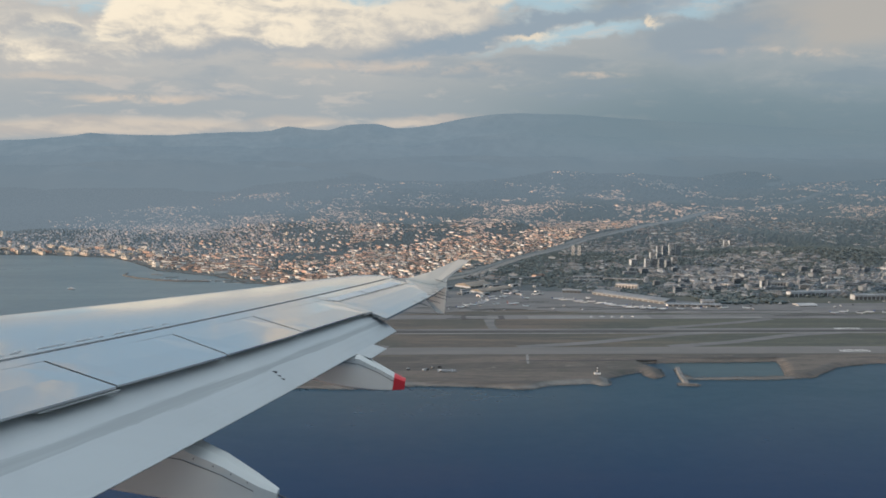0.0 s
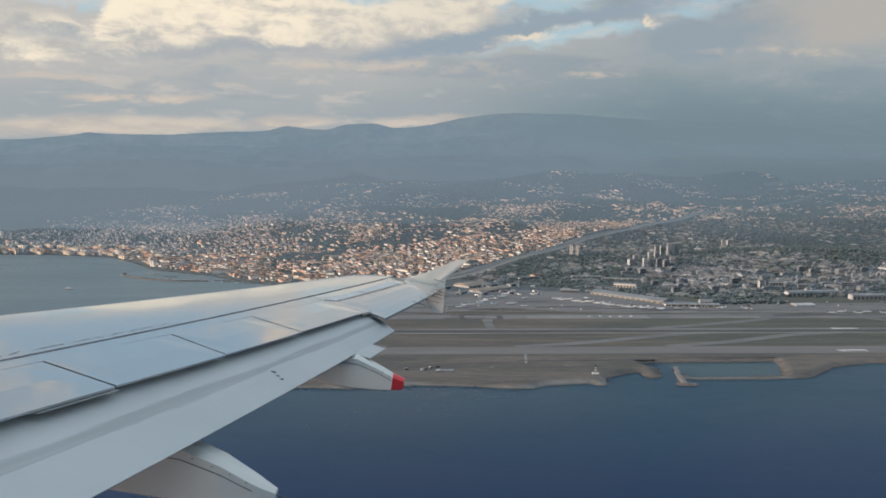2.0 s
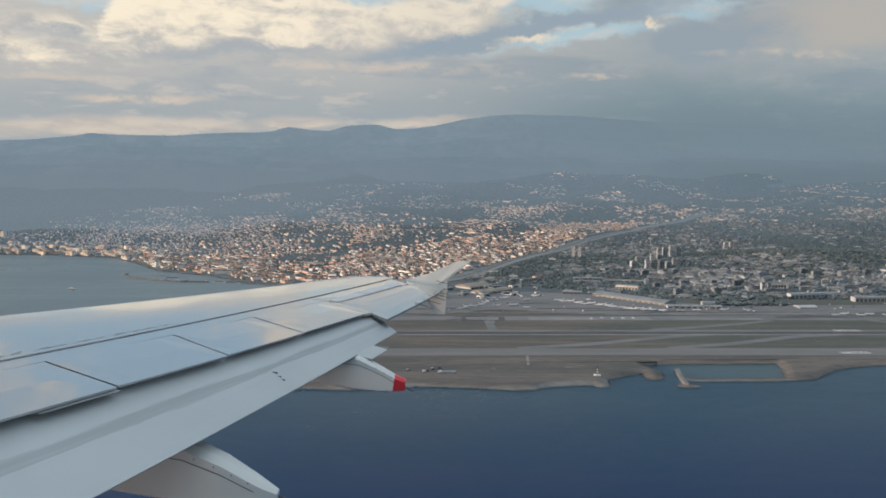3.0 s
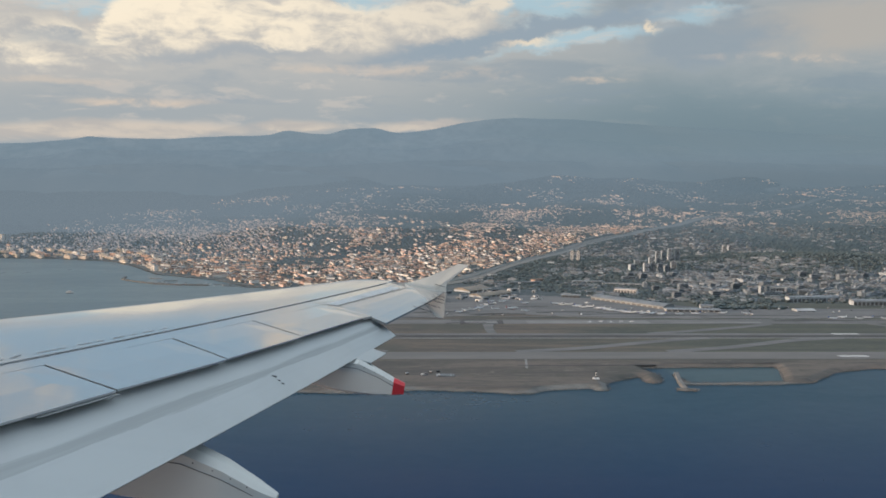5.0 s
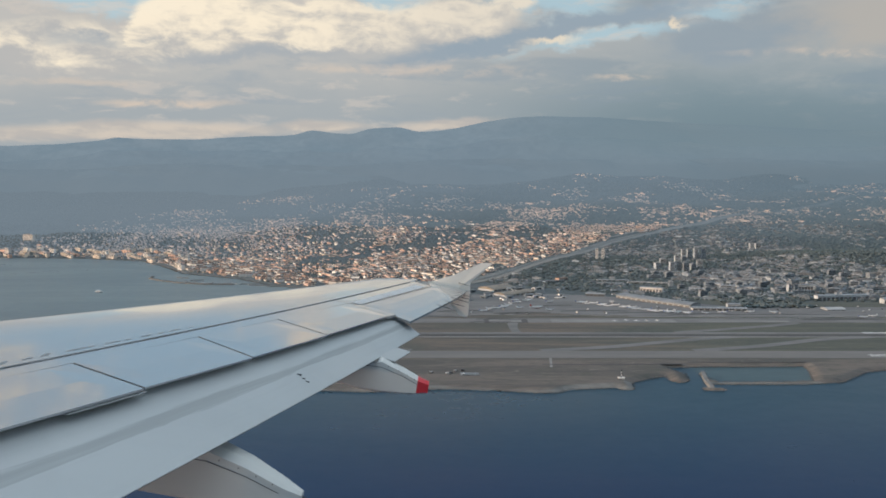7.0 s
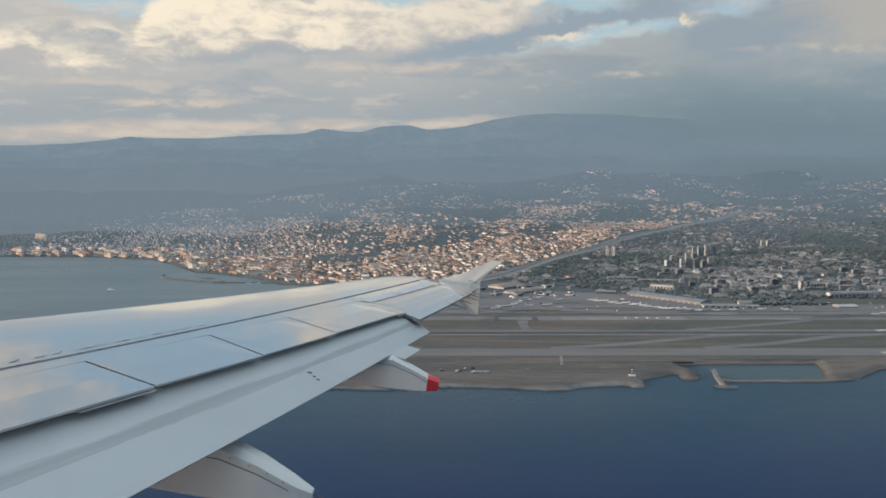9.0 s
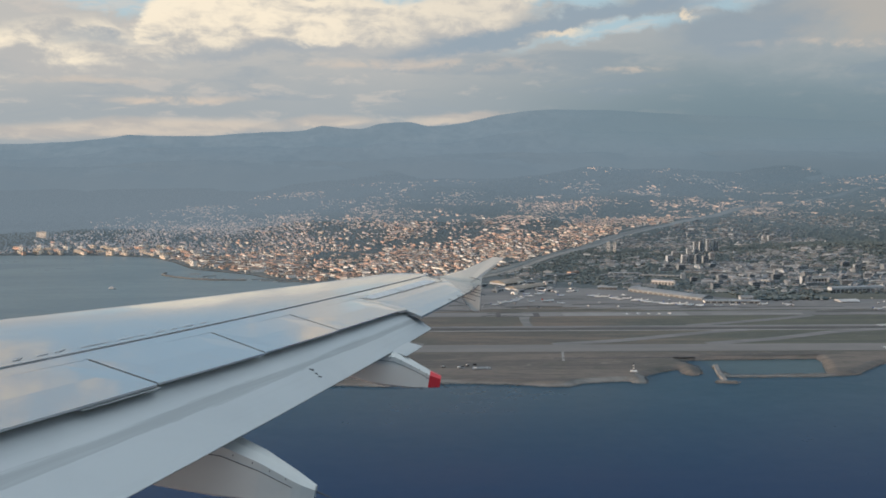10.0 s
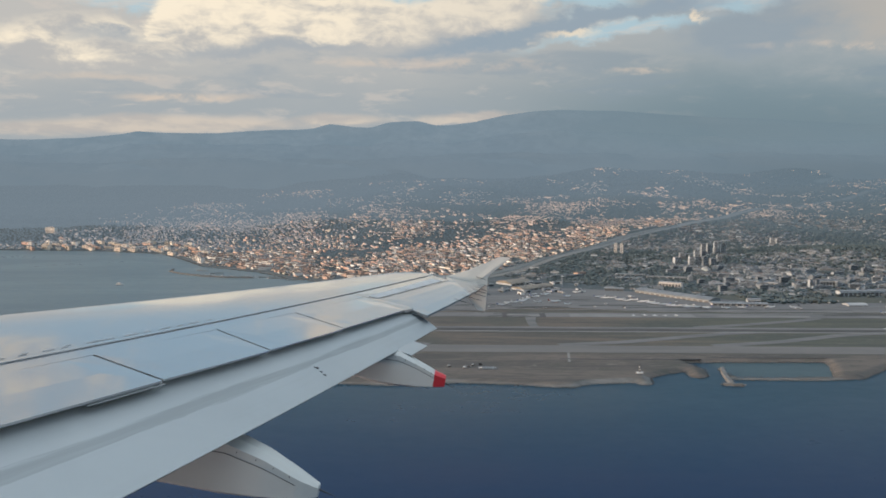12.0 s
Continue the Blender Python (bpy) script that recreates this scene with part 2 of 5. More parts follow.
def ground_material():
    m = bpy.data.materials.new("dry coastal ground")
    m.use_nodes = True
    n = Net(m.node_tree)
    where = n.add("ShaderNodeNewGeometry").outputs["Position"]
    parts = n.add("ShaderNodeSeparateXYZ", {0: where})
    y = parts.outputs[1]
    field = n.noise(n.stretch(where, (0.22, 1.7, 1.0)), 0.012, 7.0, 0.66, 0.4)
    small = n.noise(n.stretch(where, (0.35, 1.7, 1.0)), 0.11, 6.0, 0.70)
    spots = n.noise(n.stretch(where, (0.7, 1.3, 1.0)), 0.045, 6.0, 0.7, 0.8)
    blend = n.math("ADD", n.math("MULTIPLY", field, 0.6), n.math("MULTIPLY", small, 0.4))
    x = parts.outputs[0]
    # scorched, reddish grass to the west, greener to the east
    dry = n.mix(n.step(blend, 0.42, 0.58), rgb(0.142, 0.120, 0.104), rgb(0.084, 0.084, 0.079))
    green = n.mix(n.step(blend, 0.42, 0.58), rgb(0.112, 0.114, 0.094), rgb(0.072, 0.082, 0.076))
    grass = n.mix(n.step(n.math("MULTIPLY_ADD", n.math("SUBTRACT", field, 0.5), 900.0, x), 100, 420), dry, green)
    grass = n.mix(n.step(n.noise(where, 0.006, 4.0, 0.5), 0.52, 0.64, 0.0, 0.6), grass, rgb(0.080, 0.088, 0.080))
    grass = n.mix(n.step(small, 0.54, 0.70, 0.0, 0.5), grass, rgb(0.185, 0.165, 0.148))
    rough = n.mix(n.step(blend, 0.42, 0.58), rgb(0.146, 0.128, 0.117), rgb(0.088, 0.086, 0.083))
    rough = n.mix(n.step(spots, 0.52, 0.66, 0.0, 0.7), rough, rgb(0.082, 0.088, 0.074))
    rough = n.mix(n.step(spots, 0.42, 0.32, 0.0, 0.6), rough, rgb(0.205, 0.185, 0.168))
    grass = n.mix(n.step(y, 1062, 1050, 0.0, 0.9), grass, rough)
    sand = n.add("ShaderNodeAttribute")
    sand.attribute_name = "sand"
    grass = n.mix(sand.outputs["Fac"], grass, n.mix(n.step(small, 0.4, 0.6), rgb(0.190, 0.188, 0.178), rgb(0.140, 0.140, 0.134)))
    town = n.mix(n.step(small, 0.42, 0.60), rgb(0.072, 0.090, 0.094), rgb(0.118, 0.130, 0.138))
    wood = n.mix(n.step(small, 0.40, 0.62), rgb(0.085, 0.100, 0.098), rgb(0.115, 0.128, 0.122))
    edge = n.math("ADD", y, n.math("MULTIPLY", n.math("SUBTRACT", field, 0.5), 120.0))
    tone = n.mix(n.step(edge, 1500, 1620), grass, town)
    tone = n.mix(n.step(edge, 2700, 3300), tone, wood)
    bump = n.add("ShaderNodeBump", {"Strength": 0.5, "Distance": 1.5, "Height": small}).outputs[0]
    shader = n.add("ShaderNodeBsdfPrincipled", {"Base Color": tone, "Roughness": 0.95, "Specular IOR Level": 0.15, "Normal": bump})
    n.add("ShaderNodeOutputMaterial", {0: shader.outputs[0]})
    return m


def water_material():
    m = bpy.data.materials.new("sea water")
    m.use_nodes = True
    n = Net(m.node_tree)
    where = n.add("ShaderNodeNewGeometry").outputs["Position"]
    swell = n.noise(n.stretch(where, (0.8, 1.2, 1.0)), 0.06, 6.0, 0.7, 0.3)
    drift = n.noise(n.stretch(where, (0.5, 1.6, 1.0)), 0.004, 5.0, 0.6, 0.8)
    tone = n.mix(n.step(drift, 0.38, 0.64), rgb(0.001, 0.019, 0.064), rgb(0.001, 0.022, 0.069))
    # greener, paler tint towards the shore
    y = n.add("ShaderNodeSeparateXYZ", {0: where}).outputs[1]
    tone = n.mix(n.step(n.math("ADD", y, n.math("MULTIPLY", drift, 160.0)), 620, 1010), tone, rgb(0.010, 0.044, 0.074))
    # distance haze over the bay, put into the base colour
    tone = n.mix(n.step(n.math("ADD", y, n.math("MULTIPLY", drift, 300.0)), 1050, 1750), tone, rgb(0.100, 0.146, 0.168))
    x = n.add("ShaderNodeSeparateXYZ", {0: where}).outputs[0]
    tone = n.mix(n.math("MULTIPLY", n.step(y, 943, 962), n.math("MULTIPLY", n.step(x, 290, 310), n.step(x, 470, 440))), tone, rgb(0.040, 0.074, 0.088))
    shader = n.add("ShaderNodeBsdfPrincipled", {"Base Color": tone, "Roughness": n.math("MULTIPLY_ADD", swell, 0.12, n.step(drift, 0.3, 0.7, 0.22, 0.30)), "IOR": 1.33, "Specular IOR Level": 0.30})
    n.add("ShaderNodeOutputMaterial", {0: shader.outputs[0]})
    return m


GROUND, WATER = ground_material(), water_material()
ASPHALT = surface("worn runway asphalt", (0.118, 0.117, 0.115), (0.146, 0.143, 0.139), 0.85, grain=0.2, patch=0.02, stretch=(0.3, 1.4, 1))
PALE_CONCRETE = surface("pale new concrete", (0.205, 0.205, 0.20), (0.16, 0.162, 0.162), 0.85, grain=0.15, patch=0.03, stretch=(0.4, 1.4, 1))
DARK_ASPHALT = surface("dark new asphalt", (0.045, 0.046, 0.049), (0.065, 0.066, 0.068), 0.85, grain=0.2, patch=0.03)
CONCRETE = surface("pale apron concrete", (0.148, 0.149, 0.149), (0.104, 0.106, 0.107), 0.85, grain=0.12, patch=0.018, stretch=(0.35, 1.5, 1))
WHITE_MARK = surface("white runway paint", (0.78, 0.78, 0.76), rough=0.7, grain=0.5, patch=0.1)
ROCK = surface("pale breakwater rock", (0.155, 0.154, 0.150), (0.105, 0.105, 0.104), 0.9, grain=0.6, patch=0.08, vary=0.35)
SHALLOW = surface("shallow river water", (0.07, 0.085, 0.085), (0.09, 0.10, 0.10), 0.45, grain=0.05, patch=0.01)
ROAD = surface("grey road", (0.22, 0.215, 0.21), (0.17, 0.17, 0.165), 0.85, grain=0.2, patch=0.03)
LEAF = surface("dark evening foliage", (0.064, 0.089, 0.095), (0.090, 0.112, 0.114), 0.9, grain=0.35, patch=0.03, vary=0.35)
WALLS = [surface("cream render", (0.72, 0.64, 0.54), (0.62, 0.54, 0.46), 0.85, grain=0.4, patch=0.05, vary=0.25),
         surface("white render", (0.78, 0.76, 0.73), (0.68, 0.66, 0.63), 0.85, grain=0.4, patch=0.05, vary=0.2),
         surface("peach render", (0.68, 0.47, 0.37), (0.58, 0.40, 0.32), 0.85, grain=0.4, patch=0.05, vary=0.2),
         surface("grey concrete wall", (0.215, 0.25, 0.28), (0.155, 0.182, 0.205), 0.85, grain=0.4, patch=0.05, vary=0.25)]
# cloud shade of the east put into this render and the grey concrete
WALLS.append(surface("pale render in painted shade", (0.40, 0.44, 0.47), (0.31, 0.345, 0.375), 0.85, grain=0.4, patch=0.05, vary=0.3))
DOOR = surface("grey bay door", (0.14, 0.15, 0.16), rough=0.5, grain=1, patch=0.1)
TILE = surface("terracotta roof tile", (0.215, 0.155, 0.125), (0.155, 0.118, 0.10), 0.85, grain=0.8, patch=0.06, vary=0.3)
FLAT_ROOF = surface("pale flat roof", (0.235, 0.255, 0.272), (0.165, 0.182, 0.198), 0.9, grain=0.4, patch=0.06, vary=0.25)
METAL_ROOF = surface("pale metal roof", (0.235, 0.25, 0.26), (0.17, 0.185, 0.195), 0.5, grain=0.5, patch=0.06, vary=0.2)
TAN_ROOF = surface("tan gravel roof", (0.26, 0.225, 0.185), (0.19, 0.17, 0.145), 0.9, grain=0.4, patch=0.05)
WHITE_ROOF = surface("white metal roof", (0.40, 0.41, 0.42), (0.30, 0.31, 0.32), 0.6, grain=0.5, patch=0.06)
PANE = surface("dark window glass", (0.05, 0.06, 0.07), rough=0.15, grain=1, patch=0.1)
PLANE_WHITE = surface("white aircraft paint", (0.62, 0.63, 0.64), (0.55, 0.56, 0.57), 0.35, grain=1, patch=0.1)
PLANE_GREY = surface("grey aircraft wing", (0.45, 0.46, 0.47), rough=0.4, grain=1, patch=0.1)
PLANE_RED = surface("red aircraft paint", (0.38, 0.07, 0.06), rough=0.4, grain=1, patch=0.1)
PLANE_BLUE = surface("blue aircraft paint", (0.06, 0.12, 0.35), rough=0.4, grain=1, patch=0.1)


def mountain_haze_material(name, dark, light, scale=0.004):
    """A far backdrop of wooded slopes whose glow is haze painted in as emission."""
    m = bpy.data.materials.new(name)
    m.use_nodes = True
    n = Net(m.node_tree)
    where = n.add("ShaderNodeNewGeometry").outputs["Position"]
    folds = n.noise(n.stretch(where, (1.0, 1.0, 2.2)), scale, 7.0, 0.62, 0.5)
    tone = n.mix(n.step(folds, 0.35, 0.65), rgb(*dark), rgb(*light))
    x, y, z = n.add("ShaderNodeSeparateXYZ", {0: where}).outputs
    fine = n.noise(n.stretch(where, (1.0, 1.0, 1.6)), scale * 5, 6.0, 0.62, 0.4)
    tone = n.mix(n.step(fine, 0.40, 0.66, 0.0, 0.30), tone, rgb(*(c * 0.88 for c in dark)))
    # emitted haze colour, blended by height and from west to east
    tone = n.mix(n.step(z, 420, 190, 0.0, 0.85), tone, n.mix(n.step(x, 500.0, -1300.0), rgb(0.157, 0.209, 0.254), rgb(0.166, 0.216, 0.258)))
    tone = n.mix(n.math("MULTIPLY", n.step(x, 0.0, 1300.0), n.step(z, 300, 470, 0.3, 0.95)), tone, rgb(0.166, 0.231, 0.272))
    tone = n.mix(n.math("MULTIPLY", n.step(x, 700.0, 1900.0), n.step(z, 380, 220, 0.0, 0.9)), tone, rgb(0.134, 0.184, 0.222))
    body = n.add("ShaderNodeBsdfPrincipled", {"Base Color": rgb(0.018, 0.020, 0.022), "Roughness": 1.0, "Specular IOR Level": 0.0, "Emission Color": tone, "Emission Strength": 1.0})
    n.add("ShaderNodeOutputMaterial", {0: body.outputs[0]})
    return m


def far_haze_material(name, base, end=(0.016, 0.018, 0.019)):
    """Backdrop of far woods and roofs: haze painted in as emission, growing with distance."""
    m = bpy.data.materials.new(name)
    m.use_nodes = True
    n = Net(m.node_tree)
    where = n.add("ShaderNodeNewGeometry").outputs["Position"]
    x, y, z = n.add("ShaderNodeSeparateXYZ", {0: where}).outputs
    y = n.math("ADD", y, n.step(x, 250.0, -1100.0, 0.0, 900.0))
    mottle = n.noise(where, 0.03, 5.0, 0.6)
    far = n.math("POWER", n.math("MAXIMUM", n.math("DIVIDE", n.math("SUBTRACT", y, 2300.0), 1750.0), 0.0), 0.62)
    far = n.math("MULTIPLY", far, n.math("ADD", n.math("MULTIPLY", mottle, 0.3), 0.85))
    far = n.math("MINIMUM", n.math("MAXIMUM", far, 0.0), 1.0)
    # own colour fades out as the emitted haze takes over
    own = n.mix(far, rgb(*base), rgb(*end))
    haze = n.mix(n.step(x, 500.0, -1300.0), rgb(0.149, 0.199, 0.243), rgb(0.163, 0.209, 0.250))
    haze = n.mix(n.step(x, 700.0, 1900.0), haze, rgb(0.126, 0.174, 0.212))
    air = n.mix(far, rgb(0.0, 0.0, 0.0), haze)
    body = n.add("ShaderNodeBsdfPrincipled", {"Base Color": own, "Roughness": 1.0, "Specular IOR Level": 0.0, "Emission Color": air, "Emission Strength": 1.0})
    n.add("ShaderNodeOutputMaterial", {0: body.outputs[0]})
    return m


# these surfaces carry their distance haze as emission
FAR_LEAF = far_haze_material("far woods", (0.080, 0.098, 0.094))
FAR_WALL = far_haze_material("far pale walls", (0.72, 0.58, 0.48), (0.31, 0.225, 0.17))
RIVERBED = far_haze_material("pale river gravel", (0.205, 0.205, 0.196))
FAR_ROAD = far_haze_material("pale bank road", (0.32, 0.31, 0.295))
FAR_ROOF = far_haze_material("far roofs", (0.24, 0.18, 0.15))


# ---- building helpers ----
def mesh_of(name, verts, faces, mats, index=None, smooth=False):
    me = bpy.data.meshes.new(name)
    me.from_pydata([tuple(v) for v in verts], [], [tuple(f) for f in faces])
    for m in mats if isinstance(mats, (list, tuple)) else [mats]:
        me.materials.append(m)
    if index is not None:
        me.polygons.foreach_set("material_index", index)
    if smooth:
        me.polygons.foreach_set("use_smooth", [True] * len(me.polygons))
    me.update()
    return me


def shape(name, verts, faces, mats, parent=None, label="", smooth=False, index=None):
    ob = new(name, mesh_of(name, verts, faces, mats, index, smooth))
    if parent:
        ob.parent = parent
    return tagged(ob, label)


def thing(name, m, label, category, group="", kind=""):
    ob = new(name)
    ob.matrix_world = m
    return tagged(ob, label, category, group, kind)


def box(x0, x1, y0, y1, z0, z1):
    v = [(x, y, z) for z in (z0, z1) for y in (y0, y1) for x in (x0, x1)]
    return v, [(0, 2, 3, 1), (4, 5, 7, 6), (0, 1, 5, 4), (1, 3, 7, 5), (3, 2, 6, 7), (2, 0, 4, 6)]


def join(*pieces):
    verts, faces = [], []
    for v, f in pieces:
        k = len(verts)
        verts += list(v)
        faces += [tuple(i + k for i in q) for q in f]
    return verts, faces


def loft(rings, closed=True, caps=True):
    """A skin over rings of equally many points."""
    m = len(rings[0])
    verts = [p for ring in rings for p in ring]
    faces = []
    for i in range(len(rings) - 1):
        for j in range(m if closed else m - 1):
            k = (j + 1) % m
            faces.append((i * m + j, i * m + k, (i + 1) * m + k, (i + 1) * m + j))
    if caps and closed:
        faces.append(tuple(range(m))[::-1])
        faces.append(tuple((len(rings) - 1) * m + j for j in range(m)))
    return verts, faces


# ---- the land: one sheet from the shore to the mountains ----
COAST = [(-4400, 2560), (-1900, 2500), (-1348, 2467), (-1134, 2449), (-913, 2362), (-815, 2238), (-688, 2050), (-515, 1935), (-424, 1830), (-323, 1765), (-230, 1748),
         (-330, 1640), (-420, 1400), (-520, 1000), (-470, 905), (-390, 868), (-300, 866), (-255, 900), (-143, 903), (-91, 897), (-15, 912), (49, 906), (96, 895), (115, 896), (133, 910), (185, 919),
         (193, 908), (206, 912), (209, 941), (235, 961), (256, 972), (256, 950), (266, 941), (279, 950), (284, 985), (270, 1018), (321, 1023), (385, 1024), (445, 1026),
         (440, 998), (424, 950), (312, 944), (300, 983), (297, 935), (407, 935), (456, 944), (508, 994), (561, 1014), (900, 1020), (4400, 1030)]


def smooth(a, b, v):
    t = np.clip((v - a) / (b - a), 0, 1)
    return t * t * (3 - 2 * t)


def shore(x, y):
    """Metres inland of the shore line (negative: out at sea)."""
    ring = COAST + [(4400, 6000), (-4400, 6000)]
    d = np.full(np.shape(x), 1e9)
    inside = np.zeros(np.shape(x), bool)
    for (x0, y0), (x1, y1) in zip(ring, ring[1:] + ring[:1]):
        t = np.clip(((x - x0) * (x1 - x0) + (y - y0) * (y1 - y0)) / ((x1 - x0) ** 2 + (y1 - y0) ** 2), 0, 1)
        d = np.minimum(d, np.hypot(x - x0 - t * (x1 - x0), y - y0 - t * (y1 - y0)))
        if y0 != y1:
            inside ^= ((y0 > y) != (y1 > y)) & (x < (x1 - x0) * (y - y0) / (y1 - y0) + x0)
    return np.where(inside, d, -d)


WAVES = [(random.uniform(-1, 1), random.uniform(-1, 1), random.uniform(0, 6.3)) for k in range(14)]


def rolling(x, y, size):
    """Gentle uneven hills about +-1."""
    total = 0
    for k, (p, q, r) in enumerate(WAVES):
        f = 1.0 / (size * (0.35 + 0.11 * k))
        total = total + np.sin((p * x + q * y) * f * 4 + r) * (0.35 + 0.11 * k)
    return total / 5.0


def relief(x, y):
    start = 2330 + 180 * smooth(-300, -1100, x)
    d = y - start
    z = 4 + np.interp(d, [0, 150, 600, 1570, 1970, 2400], [0, 6, 70, 152, 200, 270])
    z = z + rolling(x, y, 260) * np.interp(d, [0, 300, 900, 1600, 1950, 2400], [0, 6, 11, 16, 24, 34])
    z = z + 50 * np.exp(-((x - 780) / 900) ** 2 - ((y - 4080) / 330) ** 2) + 34 * np.exp(-((x + 350) / 500) ** 2 - ((y - 3700) / 260) ** 2)
    return z + 26 * np.exp(-((x - 1130) / 330) ** 2 - ((y - 2290) / 200) ** 2) * (y > 1600)


def height(x, y):
    """The height of the ground, with the sea bed off shore."""
    s = shore(x, y)
    return np.where(s > 0, relief(x, y) * (0.25 * smooth(-1, 2, s) + 0.75 * smooth(2, 10, s)), np.clip(s, -6, 0) * 1.0)


def ground_at(x, y):
    return float(relief(np.array(float(x)), np.array(float(y))))


def build_ground():
    xs = np.concatenate([np.arange(-4400, -1000, 40), np.arange(-1000, -560, 14), np.arange(-560, 620, 5), np.arange(620, 1200, 14), np.arange(1200, 4401, 40)])
    ys = np.concatenate([np.arange(840, 1050, 4), np.arange(1050, 1700, 13), np.arange(1700, 2500, 13), np.arange(2500, 2921, 20)])
    gx, gy = np.meshgrid(xs, ys)
    gz = height(gx, gy)
    n = len(xs)
    verts = np.stack([gx, gy, gz], -1).reshape(-1, 3)
    i = (np.arange(len(ys) - 1)[:, None] * n + np.arange(n - 1)[None, :]).ravel()
    faces = np.stack([i, i + 1, i + n + 1, i + n], -1)
    low = (gz[:-1, :-1] < -5) & (gz[1:, 1:] < -5) & (gz[:-1, 1:] < -5) & (gz[1:, :-1] < -5)
    faces = faces[~low.ravel()]
    ob = shape("ground", verts.tolist(), faces.tolist(), GROUND, smooth=True)
    inland = shore(gx, gy)
    ob.data.attributes.new("sand", "FLOAT", "POINT").data.foreach_set("value", (smooth(9, 3, inland + 3 * rolling(gx, gy, 40)) * (gy < 942)).ravel().astype(np.float32))
    return tagged(ob, "dry brown coastal plain rising to wooded hills", "ground", kind="structure")


build_ground()
v, f = [(-4900, -4900, 0), (4900, -4900, 0), (4900, 4700, 0), (-4900, 4700, 0)], [(0, 1, 2, 3)]
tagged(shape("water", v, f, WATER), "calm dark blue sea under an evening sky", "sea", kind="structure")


def ridge(name, y, crest, foot, material, label, rough):
    """A far mountain range: crest gives heights along x; slopes fall towards the plain."""
    xs = np.linspace(-4300, 4300, 520)
    px, pz = zip(*crest)
    top = np.interp(xs, px, pz)
    kernel = np.exp(-np.linspace(-1.4, 1.4, 5) ** 2)
    top = np.convolve(np.pad(top, 2, mode="edge"), kernel / kernel.sum(), mode="valid")
    wob = sum(np.sin(xs * 0.0042 * 1.9 ** k + 1.7 * k + y) * rough / 1.7 ** k for k in range(6))
    top = top + wob
    rings = []
    for k in range(9):
        t = k / 8
        cut = rolling(xs, xs * 0.3 + 900 * t + y, 160) * 22 * math.sin(math.pi * t)
        rings.append([(a, y - 420 * (1 - t) ** 1.3 + 30 * math.sin(a * 0.006 + k), foot + (b - foot) * t ** 0.8 + c) for a, b, c in zip(xs, top, cut)])
    rings.append([(a, y + 60, foot - 40) for a in xs])
    v, f = loft(rings, closed=False)
    return tagged(shape(name, v, f, material, smooth=True), label, "mountains", kind="structure")


CREST = [(-4300, 470), (-2609, 440), (-2359, 446), (-2109, 466), (-1998, 486), (-1859, 479), (-1543, 473), (-1177, 493), (-944, 499), (-841, 525), (-698, 502), (-592, 499), (-485, 529), (-322, 542), (-216, 519), (-110, 522), (0, 535), (196, 575), (335, 591), (518, 601), (883, 591), (1248, 568), (1714, 545), (2606, 499), (4300, 480)]
ridge("backdrop", 4830, CREST, 110, mountain_haze_material("far mountain slopes", (0.172, 0.236, 0.289), (0.196, 0.259, 0.311)), "hazy blue-grey mountain range on the horizon", 2.6)
ridge("backdrop", 4640, [(x, 240 + (z - 240) * 0.62 + 16 * math.sin(x * 0.0031)) for x, z in CREST], 110, mountain_haze_material("middle mountain slopes", (0.166, 0.227, 0.280), (0.184, 0.245, 0.297)),
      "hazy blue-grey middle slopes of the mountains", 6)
ridge("backdrop", 4480, [(x, 240 + (z - 240) * 0.30 + 13 * math.sin(x * 0.0043 + 2)) for x, z in CREST], 110, mountain_haze_material("nearer mountain slopes", (0.158, 0.214, 0.263), (0.170, 0.226, 0.274)),
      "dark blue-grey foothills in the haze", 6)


def build_far_hills():
    """The wooded hills behind the town, from where the plain's sheet ends to the foot of the mountains."""
    xs, ys = np.arange(-4400, 4401, 50), np.concatenate([[2880], np.arange(2900, 4461, 30)])
    gx, gy = np.meshgrid(xs, ys)
    gz = relief(gx, gy)
    gz[0] -= 3
    n = len(xs)
    i = (np.arange(len(ys) - 1)[:, None] * n + np.arange(n - 1)[None, :]).ravel()
    faces = np.stack([i, i + 1, i + n + 1, i + n], -1)
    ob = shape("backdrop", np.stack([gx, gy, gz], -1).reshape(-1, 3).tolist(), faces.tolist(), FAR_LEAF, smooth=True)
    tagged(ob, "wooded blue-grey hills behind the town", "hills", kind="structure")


build_far_hills()


# ---- airport strips on the plain ----
def strip(name, x0, x1, y0, y1, z, material, label, category="runway"):
    v, f = box(x0, x1, y0, y1, 2.0, z)
    return tagged(shape(name, v, f, material), label, category, kind="structure")


